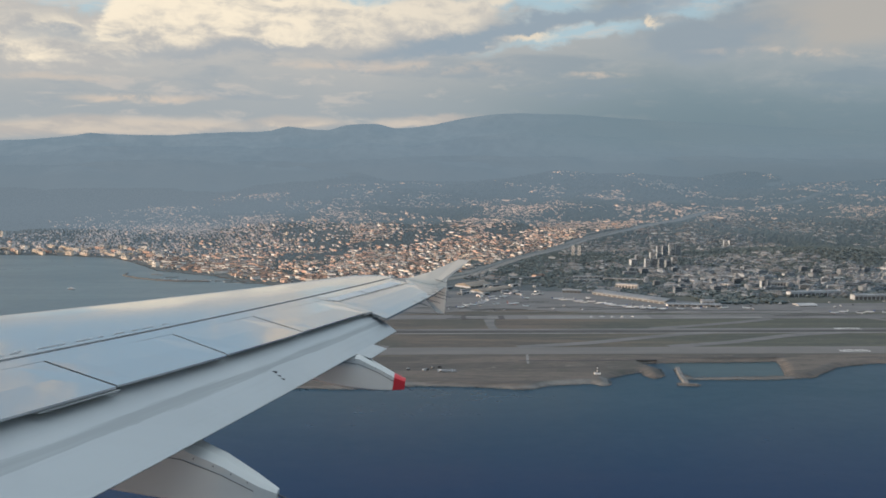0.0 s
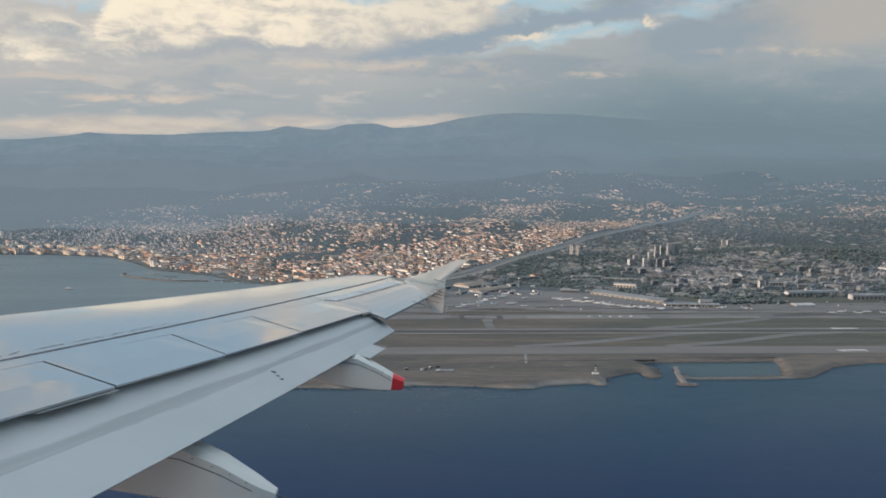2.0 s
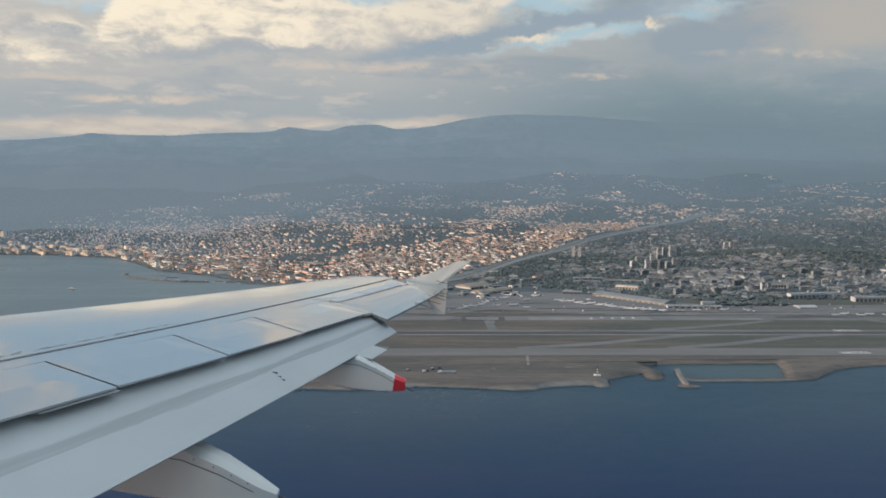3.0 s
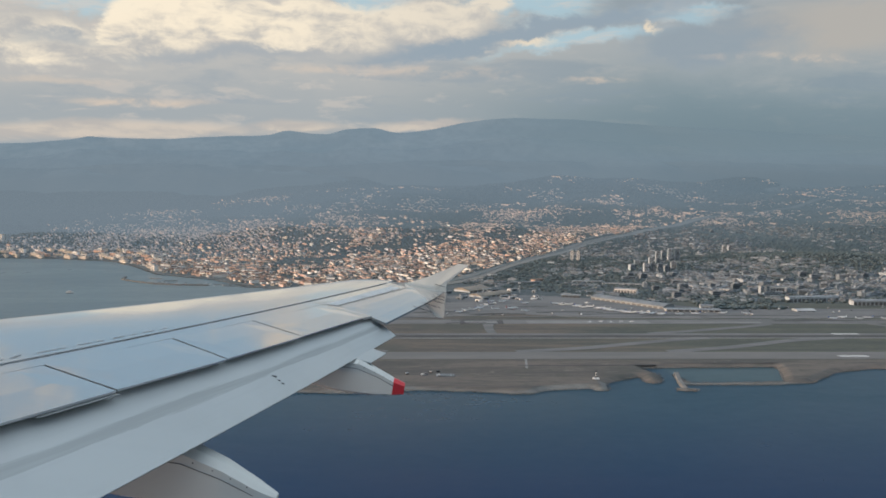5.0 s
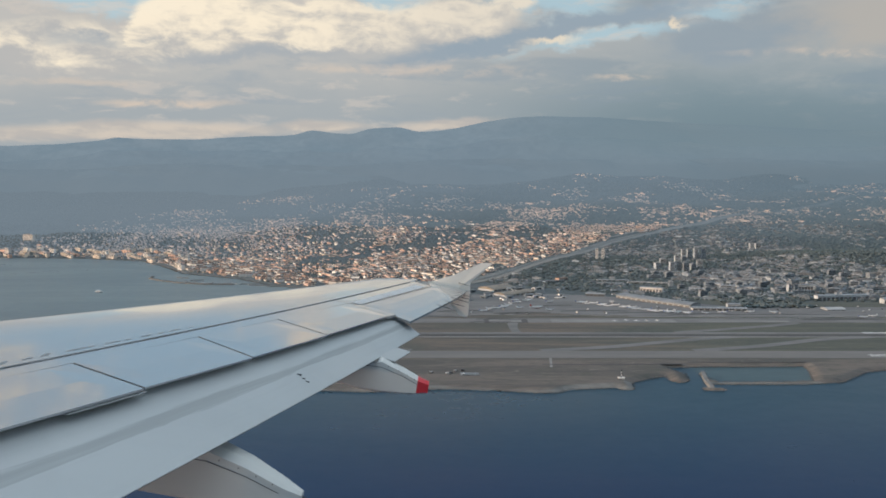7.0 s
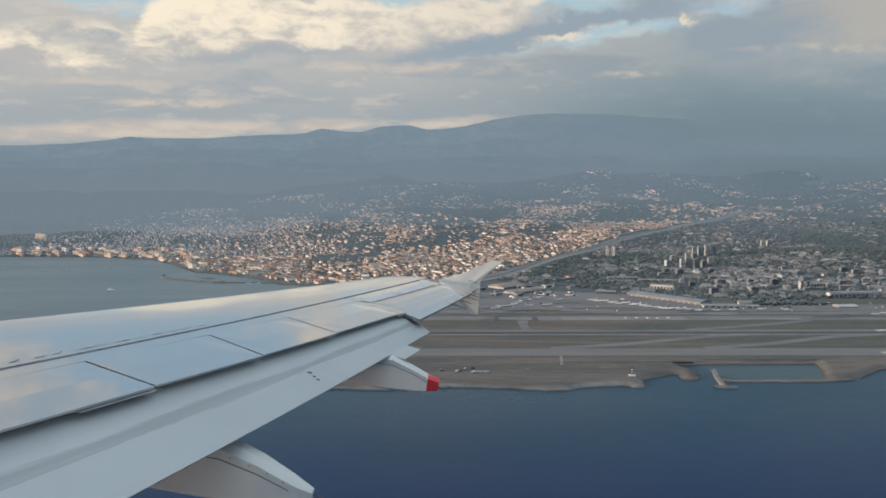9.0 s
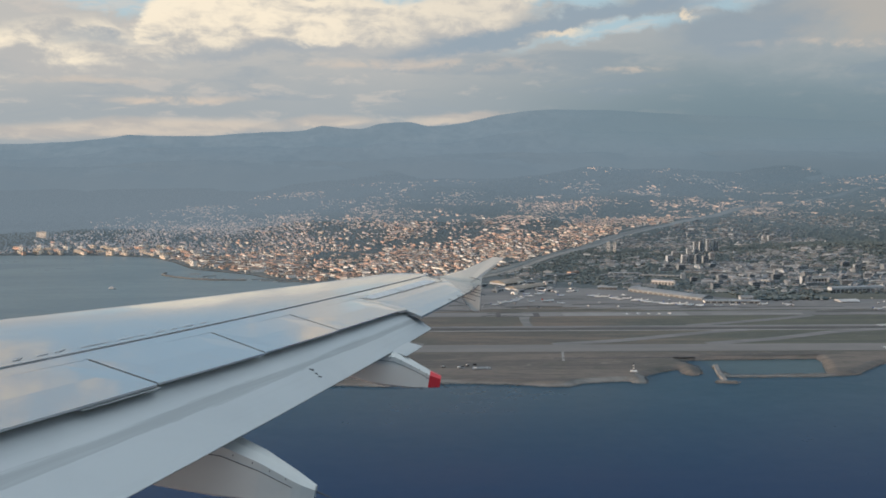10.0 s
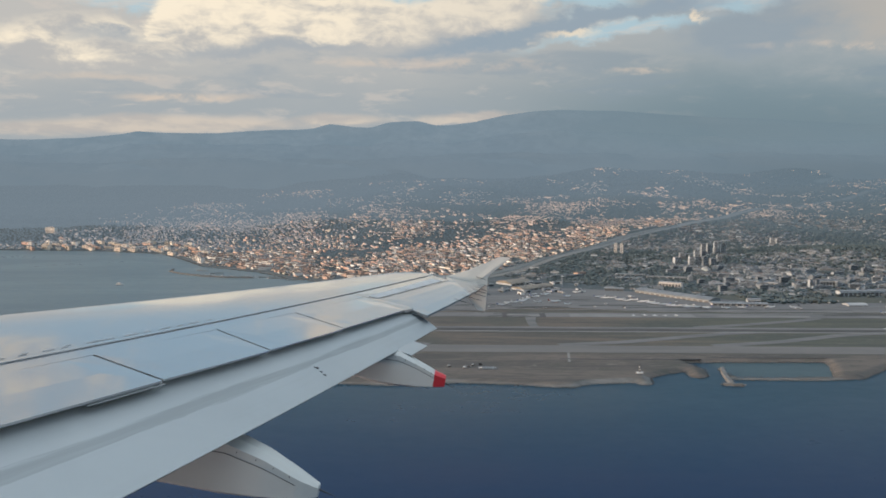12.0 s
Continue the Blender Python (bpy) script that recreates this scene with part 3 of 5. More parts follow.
def ribbon(name, points, material, label, category, lift=0.3, drape=True, thick=1.5):
    """A band along (x, y, half width) points, laid on the ground, with a smooth course."""
    pts = []
    for i in range(len(points) - 1):
        p0, p1, p2, p3 = (points[min(max(i + k, 0), len(points) - 1)] for k in (-1, 0, 1, 2))
        n = max(2, int(math.dist(p1[:2], p2[:2]) / 14))
        for k in range(n):
            t = k / n
            pts.append([0.5 * (2 * b + (c - a) * t + (2 * a - 5 * b + 4 * c - d) * t * t + (3 * b - a - 3 * c + d) * t ** 3) for a, b, c, d in zip(p0, p1, p2, p3)])
    pts.append(list(points[-1]))
    rings = []
    for i, (x, y, w) in enumerate(pts):
        q, r = pts[max(i - 1, 0)], pts[min(i + 1, len(pts) - 1)]
        dx, dy = r[0] - q[0], r[1] - q[1]
        m = math.hypot(dx, dy) or 1
        nx, ny = -dy / m, dx / m
        z = [ground_at(x + nx * s * w, y + ny * s * w) + lift if drape else 4 + lift for s in (-1, 1)]
        rings.append([(x - nx * w, y - ny * w, z[0]), (x + nx * w, y + ny * w, z[1]), (x + nx * w, y + ny * w, z[1] - thick), (x - nx * w, y - ny * w, z[0] - thick)])
    v, f = loft(rings)
    return tagged(shape(name, v, f, material), label, category, kind="structure")


strip("runway_1", -430, 1700, 1058, 1102, 4.25, ASPHALT, "long worn grey asphalt runway beside the sea")
strip("runway_2", -380, 1700, 1206, 1221, 4.28, DARK_ASPHALT, "dark narrow asphalt runway between dry grass strips")
strip("taxiway_1", -380, 1700, 1224, 1238, 4.25, CONCRETE, "pale concrete taxiway beside the runway", "taxiway")
strip("apron_1", -300, 900, 1322, 1362, 4.25, CONCRETE, "wide pale concrete apron", "apron")
strip("apron_2", 300, 1300, 1378, 1480, 4.22, CONCRETE, "pale concrete apron with parked aircraft", "apron")
ribbon("apron_3", [(-250, 1400, 60), (-60, 1480, 110), (120, 1540, 120), (300, 1500, 110), (480, 1440, 60)], CONCRETE, "worn concrete apron before the terminal", "apron", 0.2, False)
ribbon("taxiway_2", [(120, 1104, 10), (220, 1130, 9), (330, 1175, 9), (420, 1204, 9)], CONCRETE, "pale slanting taxiway", "taxiway", 0.21, False)
ribbon("taxiway_3", [(330, 1104, 10), (430, 1135, 9), (530, 1180, 9), (620, 1204, 9)], CONCRETE, "pale slanting taxiway", "taxiway", 0.21, False)
ribbon("taxiway_4", [(-60, 1104, 9), (-120, 1130, 9), (-200, 1175, 9), (-260, 1204, 9)], CONCRETE, "pale slanting taxiway", "taxiway", 0.21, False)
ribbon("taxiway_5", [(340, 1238, 8), (420, 1262, 8), (520, 1300, 8), (560, 1322, 9)], CONCRETE, "pale slanting taxiway", "taxiway", 0.21, False)
ribbon("taxiway_6", [(96, 1238, 7), (94, 1280, 7), (96, 1322, 9)], CONCRETE, "short pale taxiway", "taxiway", 0.21, False)
ribbon("taxiway_7", [(880, 1238, 8), (800, 1270, 8), (740, 1310, 8), (700, 1378, 9)], CONCRETE, "pale slanting taxiway", "taxiway", 0.21, False)
strip("taxiway_8", 161, 366, 1324, 1352, 4.32, PALE_CONCRETE, "pale new concrete strip beside the apron", "taxiway")
strip("taxiway_9", 405, 552, 1329, 1339, 4.32, PALE_CONCRETE, "narrow pale concrete strip", "taxiway")
strip("taxiway_17", 50, 122, 1320, 1356, 4.30, DARK_ASPHALT, "dark asphalt edge round a concrete pad", "taxiway")
strip("taxiway_10", 58, 112, 1326, 1350, 4.34, PALE_CONCRETE, "short pale concrete pad", "taxiway")
strip("taxiway_11", -380, 1700, 1198, 1204, 4.26, PALE_CONCRETE, "thin pale runway shoulder", "taxiway")
for k, (x, y, n, w) in enumerate(((60, 1330, 34, 3), (66, 1356, 30, 2.5), (250, 1440, 60, 4), (340, 1420, 70, 3), (430, 1404, 60, 4), (120, 1420, 50, 5), (180, 1500, 40, 4), (560, 1400, 90, 3), (700, 1352, 120, 5), (20, 1440, 50, 4), (-60, 1380, 80, 4), (820, 1395, 80, 3))):
    ribbon("apron_%d" % (4 + k), [(x - n, y - 5 + 3 * math.sin(k), w), (x - n * 0.3, y + 2, w * 1.4), (x + n * 0.4, y + 4, w), (x + n, y - 2 + 5 * math.cos(k), w * 0.8)], DARK_ASPHALT, "dark patch of newer asphalt on the apron", "apron", 0.36, False, 0.4)
for k, (x, y, n) in enumerate(((150, 1400, 110), (330, 1385, 120), (520, 1372, 140), (40, 1406, 90), (740, 1366, 110))):
    ribbon("taxiway_%d" % (12 + k), [(x - n, y + 16, 1.6), (x - n * 0.4, y - 2, 1.6), (x + n * 0.3, y - 6, 1.6), (x + n, y + 8, 1.6)], PALE_CONCRETE, "thin pale curving line across the apron", "taxiway", 0.42, False, 0.4)
ribbon("path_1", [(122, 1006, 1.6), (127, 1058, 1.6)], ROAD, "narrow service track", "track", 0.15, False)
ribbon("path_2", [(112, 1022, 2), (200, 1020, 2), (290, 1026, 2)], DARK_ASPHALT, "narrow dark service road along the lagoon", "track", 0.16, False)
ribbon("path_3", [(300, 1034, 1.6), (380, 1035, 1.6), (452, 1036, 1.6)], DARK_ASPHALT, "narrow dark service road along the lagoon", "track", 0.16, False)
for x, y, n in ((622, 1228, 2), (552, 1070, 2)):
    for k in range(n):
        v, f = box(x, x + 40, y + 7 * k, y + 7 * k + 2.2, 4.2, 4.34)
        tagged(shape("runway_marking", v, f, WHITE_MARK), "white painted runway marking bar", "marking", "runway markings", "structure")

# ---- river, roads ----
RIVER = [(-330, 1690, 40), (-110, 1740, 36), (40, 1860, 30), (110, 1985, 27), (271, 2345, 22), (463, 2575, 19), (712, 2805, 17), (1016, 3100, 15), (1458, 3435, 13), (1796, 3725, 12), (2217, 4085, 10)]
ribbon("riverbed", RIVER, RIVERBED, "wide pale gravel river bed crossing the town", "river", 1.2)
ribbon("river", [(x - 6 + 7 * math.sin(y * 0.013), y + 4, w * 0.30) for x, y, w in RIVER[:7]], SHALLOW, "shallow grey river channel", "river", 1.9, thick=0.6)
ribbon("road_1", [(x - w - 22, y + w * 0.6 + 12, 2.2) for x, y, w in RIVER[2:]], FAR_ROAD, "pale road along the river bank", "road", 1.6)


# ---- the aircraft wing, in its own axes: x aft, y out along the span, z up ----
SEAT = Matrix.Translation((9.6715, 0.7556, 2.1674)) @ pose(0, 0, 0, 0, 0, -1.0165) @ pose(0, 0, 0, 1.8665, 0, 0) @ pose(0, 0, 0, 0, -8.7994, 0)
wing = thing("aircraft_wing", LEVEL @ SEAT.inverted(), "pale grey airliner wing with lowered flaps, in flight over the sea", "wing")


def rise(y):
    """Dihedral and upward bend."""
    return (y - 2) * math.tan(radians(5.1)) + 0.5 * (y / 17) ** 2


def top(y):
    return rise(y) + 0.12


def nose(y):
    return 0.52 * y - 0.04


def seam(y):
    """Rear edge of the box skin."""
    return 6.09 + (y - 8.06) * 0.3655


def hinge(y):
    return 6.45 + (y - 8.41) * 0.3715


def lip(y):
    """Rear edge of the spoilers."""
    return 6.84 + (y - 6.68) * 0.347


def tail(y):
    """Rear edge of the flap."""
    return 7.78 + (y - 6.43) * 0.2574


def spans(a, b, step=0.5):
    n = max(1, round((b - a) / step))
    return [a + (b - a) * i / n for i in range(n + 1)]


def panel(name, corners, material, label="", lift=0.0, thick=0.035, nu=6, nv=4, bow=0.0, drop=0.0):
    """A panel over four corners (span, aft): inner front, outer front, outer rear, inner rear."""
    (y0, a0), (y1, a1), (y2, a2), (y3, a3) = corners
    grid = []
    for under in (0, 1):
        for j in range(nv + 1):
            for i in range(nu + 1):
                u, w = i / nu, j / nv
                y = (y0 + (y1 - y0) * u) * (1 - w) + (y3 + (y2 - y3) * u) * w
                a = (a0 + (a1 - a0) * u) * (1 - w) + (a3 + (a2 - a3) * u) * w
                rim = 0.004 if (i in (0, nu) or j in (0, nv)) else 0.0
                grid.append((a, y, top(y) + lift + bow * 4 * w * (1 - w) - drop * w - rim - under * thick * (1 - 0.6 * w)))
    m, k = nu + 1, (nu + 1) * (nv + 1)
    faces = []
    for j in range(nv):
        for i in range(nu):
            q = j * m + i
            faces.append((q, q + m, q + m + 1, q + 1))
            faces.append((q + k, q + 1 + k, q + m + 1 + k, q + m + k))
    ring = list(range(m)) + [j * m + nu for j in range(1, nv + 1)] + [nv * m + i for i in range(nu - 1, -1, -1)] + [j * m for j in range(nv - 1, 0, -1)]
    for p, q in zip(ring, ring[1:] + ring[:1]):
        faces.append((p, q, q + k, p + k))
    return shape(name, grid, faces, material, wing, label)


def box_ring(y):
    """Section of the wing box from its nose to the rear seam."""
    a0, a1 = nose(y), seam(y) - 0.007
    c = max(1.2, (a1 - a0) / 0.53)
    z = top(y)
    points = []
    for t in (1.0, 0.994, 0.8, 0.6, 0.42, 0.28, 0.18, 0.11, 0.06, 0.03, 0.012, 0.0):
        fall = 0.016 * c * (1 - t) ** 2.2 + 0.014 * c * (max(0.0, 1 - t / 0.062)) ** 2
        points.append((a0 + (a1 - a0) * t, y, z + 0.002 * c * (1 - t) * t * 2 - fall))
    for t in (0.01, 0.05, 0.14, 0.35, 0.7, 1.0):
        points.append((a0 + (a1 - a0) * t, y, z - 0.042 * c - 0.063 * c * min(1, t / 0.35) ** 0.6))
    return points


# box skin, rounded off at the tip
rings = [box_ring(y) for y in spans(1.6, 16.45)]
for y, a in ((16.7, 0.10), (16.86, 0.24), (16.96, 0.45)):
    ring = box_ring(y)
    rings.append([(max(p[0], nose(y) + a), p[1], top(y) + (p[2] - top(y)) * (1 - a)) for p in ring])
v, f = loft(rings)
shape("wing_box", v, f, WING_SKIN, wing, "smooth pale grey upper skin", smooth=True)
panel("seam_line", [(1.6, seam(1.6) - .008), (16.6, seam(16.6) - .006), (16.6, seam(16.6) + .003), (1.6, seam(1.6) + .005)], SEAM, "dark sealant line", lift=0.006, thick=0.03, nu=30, nv=1)
# fixed panel between the seam and the spoilers, and the outer rear panel
panel("rear_panel", [(1.6, seam(1.6) + .004), (13.6, seam(13.6) + .003), (13.6, hinge(13.6) - .006), (1.6, hinge(1.6) - .006)], WING_PANEL, lift=-0.004, nu=24, nv=1)
panel("outer_panel", [(13.62, seam(13.62) + .012), (16.75, seam(16.75) + .012), (16.5, 9.62), (13.62, 8.60)], WING_SKIN, lift=-0.004, nu=8, nv=2)
panel("access_panel", [(13.66, 8.425), (14.80, 8.775), (14.76, 8.975), (13.66, 8.585)], WING_PALE, "whitish access panel", lift=0.003, thick=0.004, nu=4, nv=1)
panel("access_panel", [(14.84, 8.80), (16.3, 9.30), (16.3, 9.52), (14.80, 8.99)], WING_PALE, "whitish access panel", lift=0.003, thick=0.004, nu=4, nv=1)
# lower skin and rear spar close the bay under the spoilers
v, f = loft([[(seam(y) - .02, y, rise(y) - 0.10), (seam(y) - .02, y, rise(y) - 0.32), (lip(y) - 0.25, y, rise(y) - 0.34), (lip(y) - 0.28, y, rise(y) - 0.31), (seam(y) + .04, y, rise(y) - 0.28), (seam(y) + .04, y, rise(y) - 0.10)] for y in spans(1.6, 13.4)])
shape("lower_skin", v, f, PRIMER, wing, "pale primed inner skin under the spoilers")
# spoilers
cuts = [((2.6, hinge(2.6)), (2.3, lip(2.3))), ((4.5, hinge(4.5)), (4.15, lip(4.15))), ((6.6, hinge(6.6)), (6.25, lip(6.25))), ((8.41, 6.45), (8.0, 7.285)), ((10.13, 7.09), (9.60, 7.86)), ((11.69, 7.67), (11.22, 8.42)), ((13.60, 8.38), (13.06, 9.05))]
for (f0, r0), (f1, r1) in zip(cuts, cuts[1:]):
    g = 0.02
    panel("spoiler", [(f0[0] + g, f0[1] + .006), (f1[0] - g, f1[1] + .006), (r1[0] - g, r1[1]), (r0[0] + g, r0[1])], WING_PANEL, "light grey spoiler panel, closed", thick=0.05, nu=6, nv=2)
# grey strip that shows under the inner spoilers' rear edge
panel("edge_seal", [(7.15, lip(7.15) - .05), (8.0, lip(8.0) - .05), (8.0, lip(8.0) + .020), (7.15, lip(7.15) + .020)], STRIP_PAINT, "grey edge strip", lift=-0.030, thick=0.01, nu=6, nv=1)
# aileron with its hinge gap
panel("aileron", [(13.64, 8.625), (16.50, 9.655), (16.22, 10.21), (13.16, 9.40)], WING_SKIN, "pale grey aileron", lift=-0.002, thick=0.09, nu=10, nv=4, bow=0.006, drop=0.05)
panel("shroud", [(13.615, 8.405), (13.645, 8.615), (13.30, 9.17), (13.055, 9.06)], WING_SKIN, "grey panel between spoiler and aileron", lift=-0.007, thick=0.09, nu=3, nv=3)
panel("tip_panel", [(16.52, 9.62), (16.97, 9.55), (16.97, 10.36), (16.24, 10.215)], WING_SKIN, lift=-0.006, thick=0.06, nu=4, nv=4, drop=0.04)


def flap_ring(y):
    """Upper side from the rear edge forward, then the lower side back, with sharp rear edge."""
    a0, a1, z = lip(y), tail(y), rise(y)
    k = min(1.0, max(0.0, (y - 4.5) / 6.5))       # the slot opens towards the root
    c = 0.030 * (1 - k)
    w = a1 - a0
    upper = [(a1, y, z - 0.158), (a0 + w * 0.80, y, z - 0.112), (a0 + w * 0.56, y, z - 0.062), (a0 + w * 0.34, y, z - 0.020), (a0 + w * 0.22, y, z - 0.006 - 0.3 * c), (a0 + w * 0.12, y, z + 0.004 - 0.8 * c), (a0 + 0.04, y, z + 0.014 - c),
             (a0 - 0.03, y, z + 0.032 - c), (a0 - 0.09, y, z + 0.062 - c), (a0 - 0.15, y, z + 0.078 - c), (a0 - 0.24, y, z + 0.040 - c), (a0 - 0.34, y, z - 0.020), (a0 - 0.46, y, z - 0.060)]
    lower = [(a0 - 0.46, y, z - 0.060), (a0 - 0.50, y, z - 0.12), (a0 - 0.46, y, z - 0.20), (a0 - 0.3, y, z - 0.25), (a0 + 0.2, y, z - 0.24), (a1, y, z - 0.164)]
    return upper, lower


reach = spans(1.6, 13.42)
skin = loft([flap_ring(y)[0] for y in reach], closed=False)
belly = loft([flap_ring(y)[1] for y in reach], closed=False)
u, w = flap_ring(13.42)
p, q = flap_ring(1.6)
v, f = join(skin, belly, (u + w, [tuple(range(len(u) + len(w)))]), (p + q, [tuple(range(len(p) + len(q)))[::-1]]))
flap = shape("flap", v, f, FLAP_PAINT, wing, "grey outboard flap, lowered a little")
flap.data.polygons.foreach_set("use_smooth", [len(p.vertices) == 4 for p in flap.data.polygons])


def tab(y0, y1, out):
    v, f = loft([[(tail(y) - 0.10, y, rise(y) - 0.138), (tail(y) + out, y, rise(y) - 0.185), (tail(y) + out, y, rise(y) - 0.192), (tail(y) - 0.10, y, rise(y) - 0.165)] for y in (y0, y1)])
    shape("flap_tab", v, f, FLAP_PAINT, wing, "small tab behind the flap's edge")


tab(11.62, 12.30, 0.20)
# small dark drain marks on the flap
for a, y, w in ((8.345, 9.85, 0.03), (8.41, 9.80, 0.02), (8.46, 9.765, 0.022)):
    k = (a - lip(y)) / (tail(y) - lip(y))
    z = rise(y) - 0.058 - 0.22 * (k - 0.56)
    v, f = box(a - 0.9 * w, a + 0.9 * w, y - w / 2, y + w / 2, z - 0.02, z + 0.005)
    shape("drain_hole", v, f, SEAL, wing)


def canoe(y, profile, tip, red):
    """A flap track fairing: profile rows are (aft, bottom, shoulder, top, half width)."""
    def ring(a, b, s, t, w):
        return [(a, y - w * 0.55, t), (a, y - w, s + (t - s) * 0.55), (a, y - w, s), (a, y - w * 0.997, b + (s - b) * 0.10), (a, y - w * 0.75, b + (s - b) * 0.02), (a, y, b), (a, y + w * 0.75, b + (s - b) * 0.02),
                (a, y + w * 0.997, b + (s - b) * 0.10), (a, y + w, s), (a, y + w, s + (t - s) * 0.55), (a, y + w * 0.55, t)]
    body = [ring(*row) for row in profile if row[0] <= tip + 1e-6]
    v, f = loft(body)
    holder = shape("flap_track_fairing", v, f, FAIRING_PAINT, wing, "pale canoe-shaped flap track fairing")
    end = [ring(*row) for row in profile if row[0] >= tip - 1e-6]
    v, f = loft(end)
    cap = shape("fairing_tip", v, f, RED_PAINT if red else FAIRING_PAINT, holder, "bright red fairing tip" if red else "")
    # seam of the upper cover along the side, and its rivets
    line = [(a, s) for a, b, s, t, w in profile if a <= tip + 1e-6][2:]
    wide = [w for a, b, s, t, w in profile if a <= tip + 1e-6][2:]
    strip_v = []
    for (a, s), w in zip(line, wide):
        for dz in (-0.0035, 0.0035):
            for o in (0.0, 0.004):
                strip_v.append((a, y - w - 0.001 - o + 0.003, s + dz))
    n = len(line)
    strip_f = []
    for i in range(n - 1):
        q = 4 * i
        strip_f += [(q, q + 4, q + 5, q + 1), (q + 1, q + 5, q + 7, q + 3), (q + 3, q + 7, q + 6, q + 2)]
    shape("seam_line", strip_v, strip_f, SEAL, holder, "dark seam line")
    a, b, s, t, w = [row for row in profile if row[0] <= tip + 1e-6][-1]
    bv, bf = box(a - 0.052, a - 0.045, y - w - 0.004, y - w + 0.004, s + 0.002, s + (t - s) * 0.55)
    shape("seam_line", bv, bf, SEAL, holder, "dark seam line across the cover's end")
    for i in range(n - 1):
        for k in (0.3, 0.8):
            a = line[i][0] * (1 - k) + line[i + 1][0] * k
            s = line[i][1] * (1 - k) + line[i + 1][1] * k
            w = wide[i] * (1 - k) + wide[i + 1] * k
            bv, bf = box(a - .005, a + .005, y - w - .003, y - w + .004, s + 0.042, s + 0.052)
            shape("fastener", bv, bf, STEEL, holder)
    return holder


far_fairing = canoe(11.7, [(7.3, 0.72, 0.78, 0.82, 0.20), (7.8, 0.62, 0.76, 0.84, 0.245), (8.4, 0.545, 0.79, 0.86, 0.229), (8.9, 0.487, 0.81, 0.885, 0.186), (9.16, 0.478, 0.815, 0.935, 0.164), (9.45, 0.495, 0.735, 0.825, 0.1395), (9.655, 0.527, 0.655, 0.745, 0.122),
                           (9.72, 0.54, 0.64, 0.725, 0.108), (9.81, 0.556, 0.63, 0.70, 0.085)], 9.655, True)
near_fairing = canoe(8.1, [(5.9, 0.20, 0.27, 0.32, 0.22), (6.3, 0.06, 0.26, 0.36, 0.30), (6.9, -0.06, 0.25, 0.38, 0.275), (7.4, -0.115, 0.25, 0.395, 0.236), (7.95, -0.14, 0.235, 0.385, 0.192), (8.3, -0.13, 0.145, 0.275, 0.164), (8.6, -0.10, 0.035, 0.140, 0.132),
                           (8.68, -0.09, 0.02, 0.100, 0.115), (8.80, -0.06, 0.0, 0.045, 0.07)], 8.60, False)


def rod(name, a, y, z, length, lean, parent, r=0.010):
    v = []
    for k, rr in ((0.0, r), (0.4, r * 0.8), (1.0, r * 0.35)):
        for j in range(6):
            t = j * math.pi / 3
            v.append((a + length * k, y + rr * math.cos(t), z - lean * k + rr * math.sin(t)))
    f = [(i * 6 + j, i * 6 + (j + 1) % 6, i * 6 + 6 + (j + 1) % 6, i * 6 + 6 + j) for i in range(2) for j in range(6)]
    return shape(name, v, f, SEAL, parent, "thin dark static discharge rod")


rod("static_rod", 9.80, 11.7, 0.60, 0.14, 0.05, far_fairing)
rod("static_rod", 8.79, 8.1, 0.00, 0.16, 0.04, near_fairing)
for y in (14.9, 15.4, 15.85, 16.15):
    rod("static_rod", 9.40 + (y - 13.16) * 0.265 - 0.08, y, top(y) - 0.05, 0.36, 0.05, wing)

# wing tip fence: a thin swept plate above and below the tip
outline = [(9.05, 1.90), (9.40, 1.935), (9.63, 1.965), (10.0, 2.14), (10.505, 2.455), (10.56, 2.49), (10.76, 2.505), (10.77, 2.49), (10.39, 2.07), (10.44, 1.40), (10.42, 1.375), (10.28, 1.372), (9.94, 1.68), (9.6, 1.80), (9.2, 1.85)]
v = [(a, 17.0 + s * (0.03 if 9.3 < a < 10.3 else 0.008), z) for s in (-1, 1) for a, z in outline]
n = len(outline)
f = [tuple(range(n)), tuple(range(2 * n - 1, n - 1, -1))] + [(i, i + n, (i + 1) % n + n, (i + 1) % n) for i in range(n)]
fence = shape("wingtip_fence", v, f, FENCE_PAINT, wing, "off-white arrow-shaped wingtip fence")
for a, z in ((10.16, 2.02), (10.22, 1.90), (10.25, 1.80)):
    rod("static_rod", a, 16.96, z, 0.24, 0.03, fence, 0.008)
# faint walkway stencils along the box seam
for k in range(26):
    y = 6.6 + 0.155 * k + 0.05 * math.sin(k * 2.3)
    n = 0.03 + 0.05 * (k * 37 % 10) / 10
    v, f = box(-0.007, 0.007, -n, n, -0.001, 0.0012)
    a = seam(y) - 0.105 - 0.03 * (k % 3 == 1 and k < 14)
    q = Matrix.Rotation(math.atan(0.36), 3, "Z").inverted()
    pts = []
    for p in v:
        w = q @ Vector(p)
        pts.append((a + w.x, y + w.y, box_ring(y + w.y)[0][2] + w.z + 0.004))
    shape("stencil_mark", pts, f, STENCIL, wing, "faint worn stencil bar")


# ---- the town: houses, blocks and trees ----
rng = random.Random(7)


def river_x(y):
    return float(np.interp(y, [p[1] for p in RIVER], [p[0] for p in RIVER]))


def turned(v, x, y, z, a, s=1.0):
    c, d = math.cos(a), math.sin(a)
    return [(x + s * (p * c - q * d), y + s * (p * d + q * c), z + s * r) for p, q, r in v]


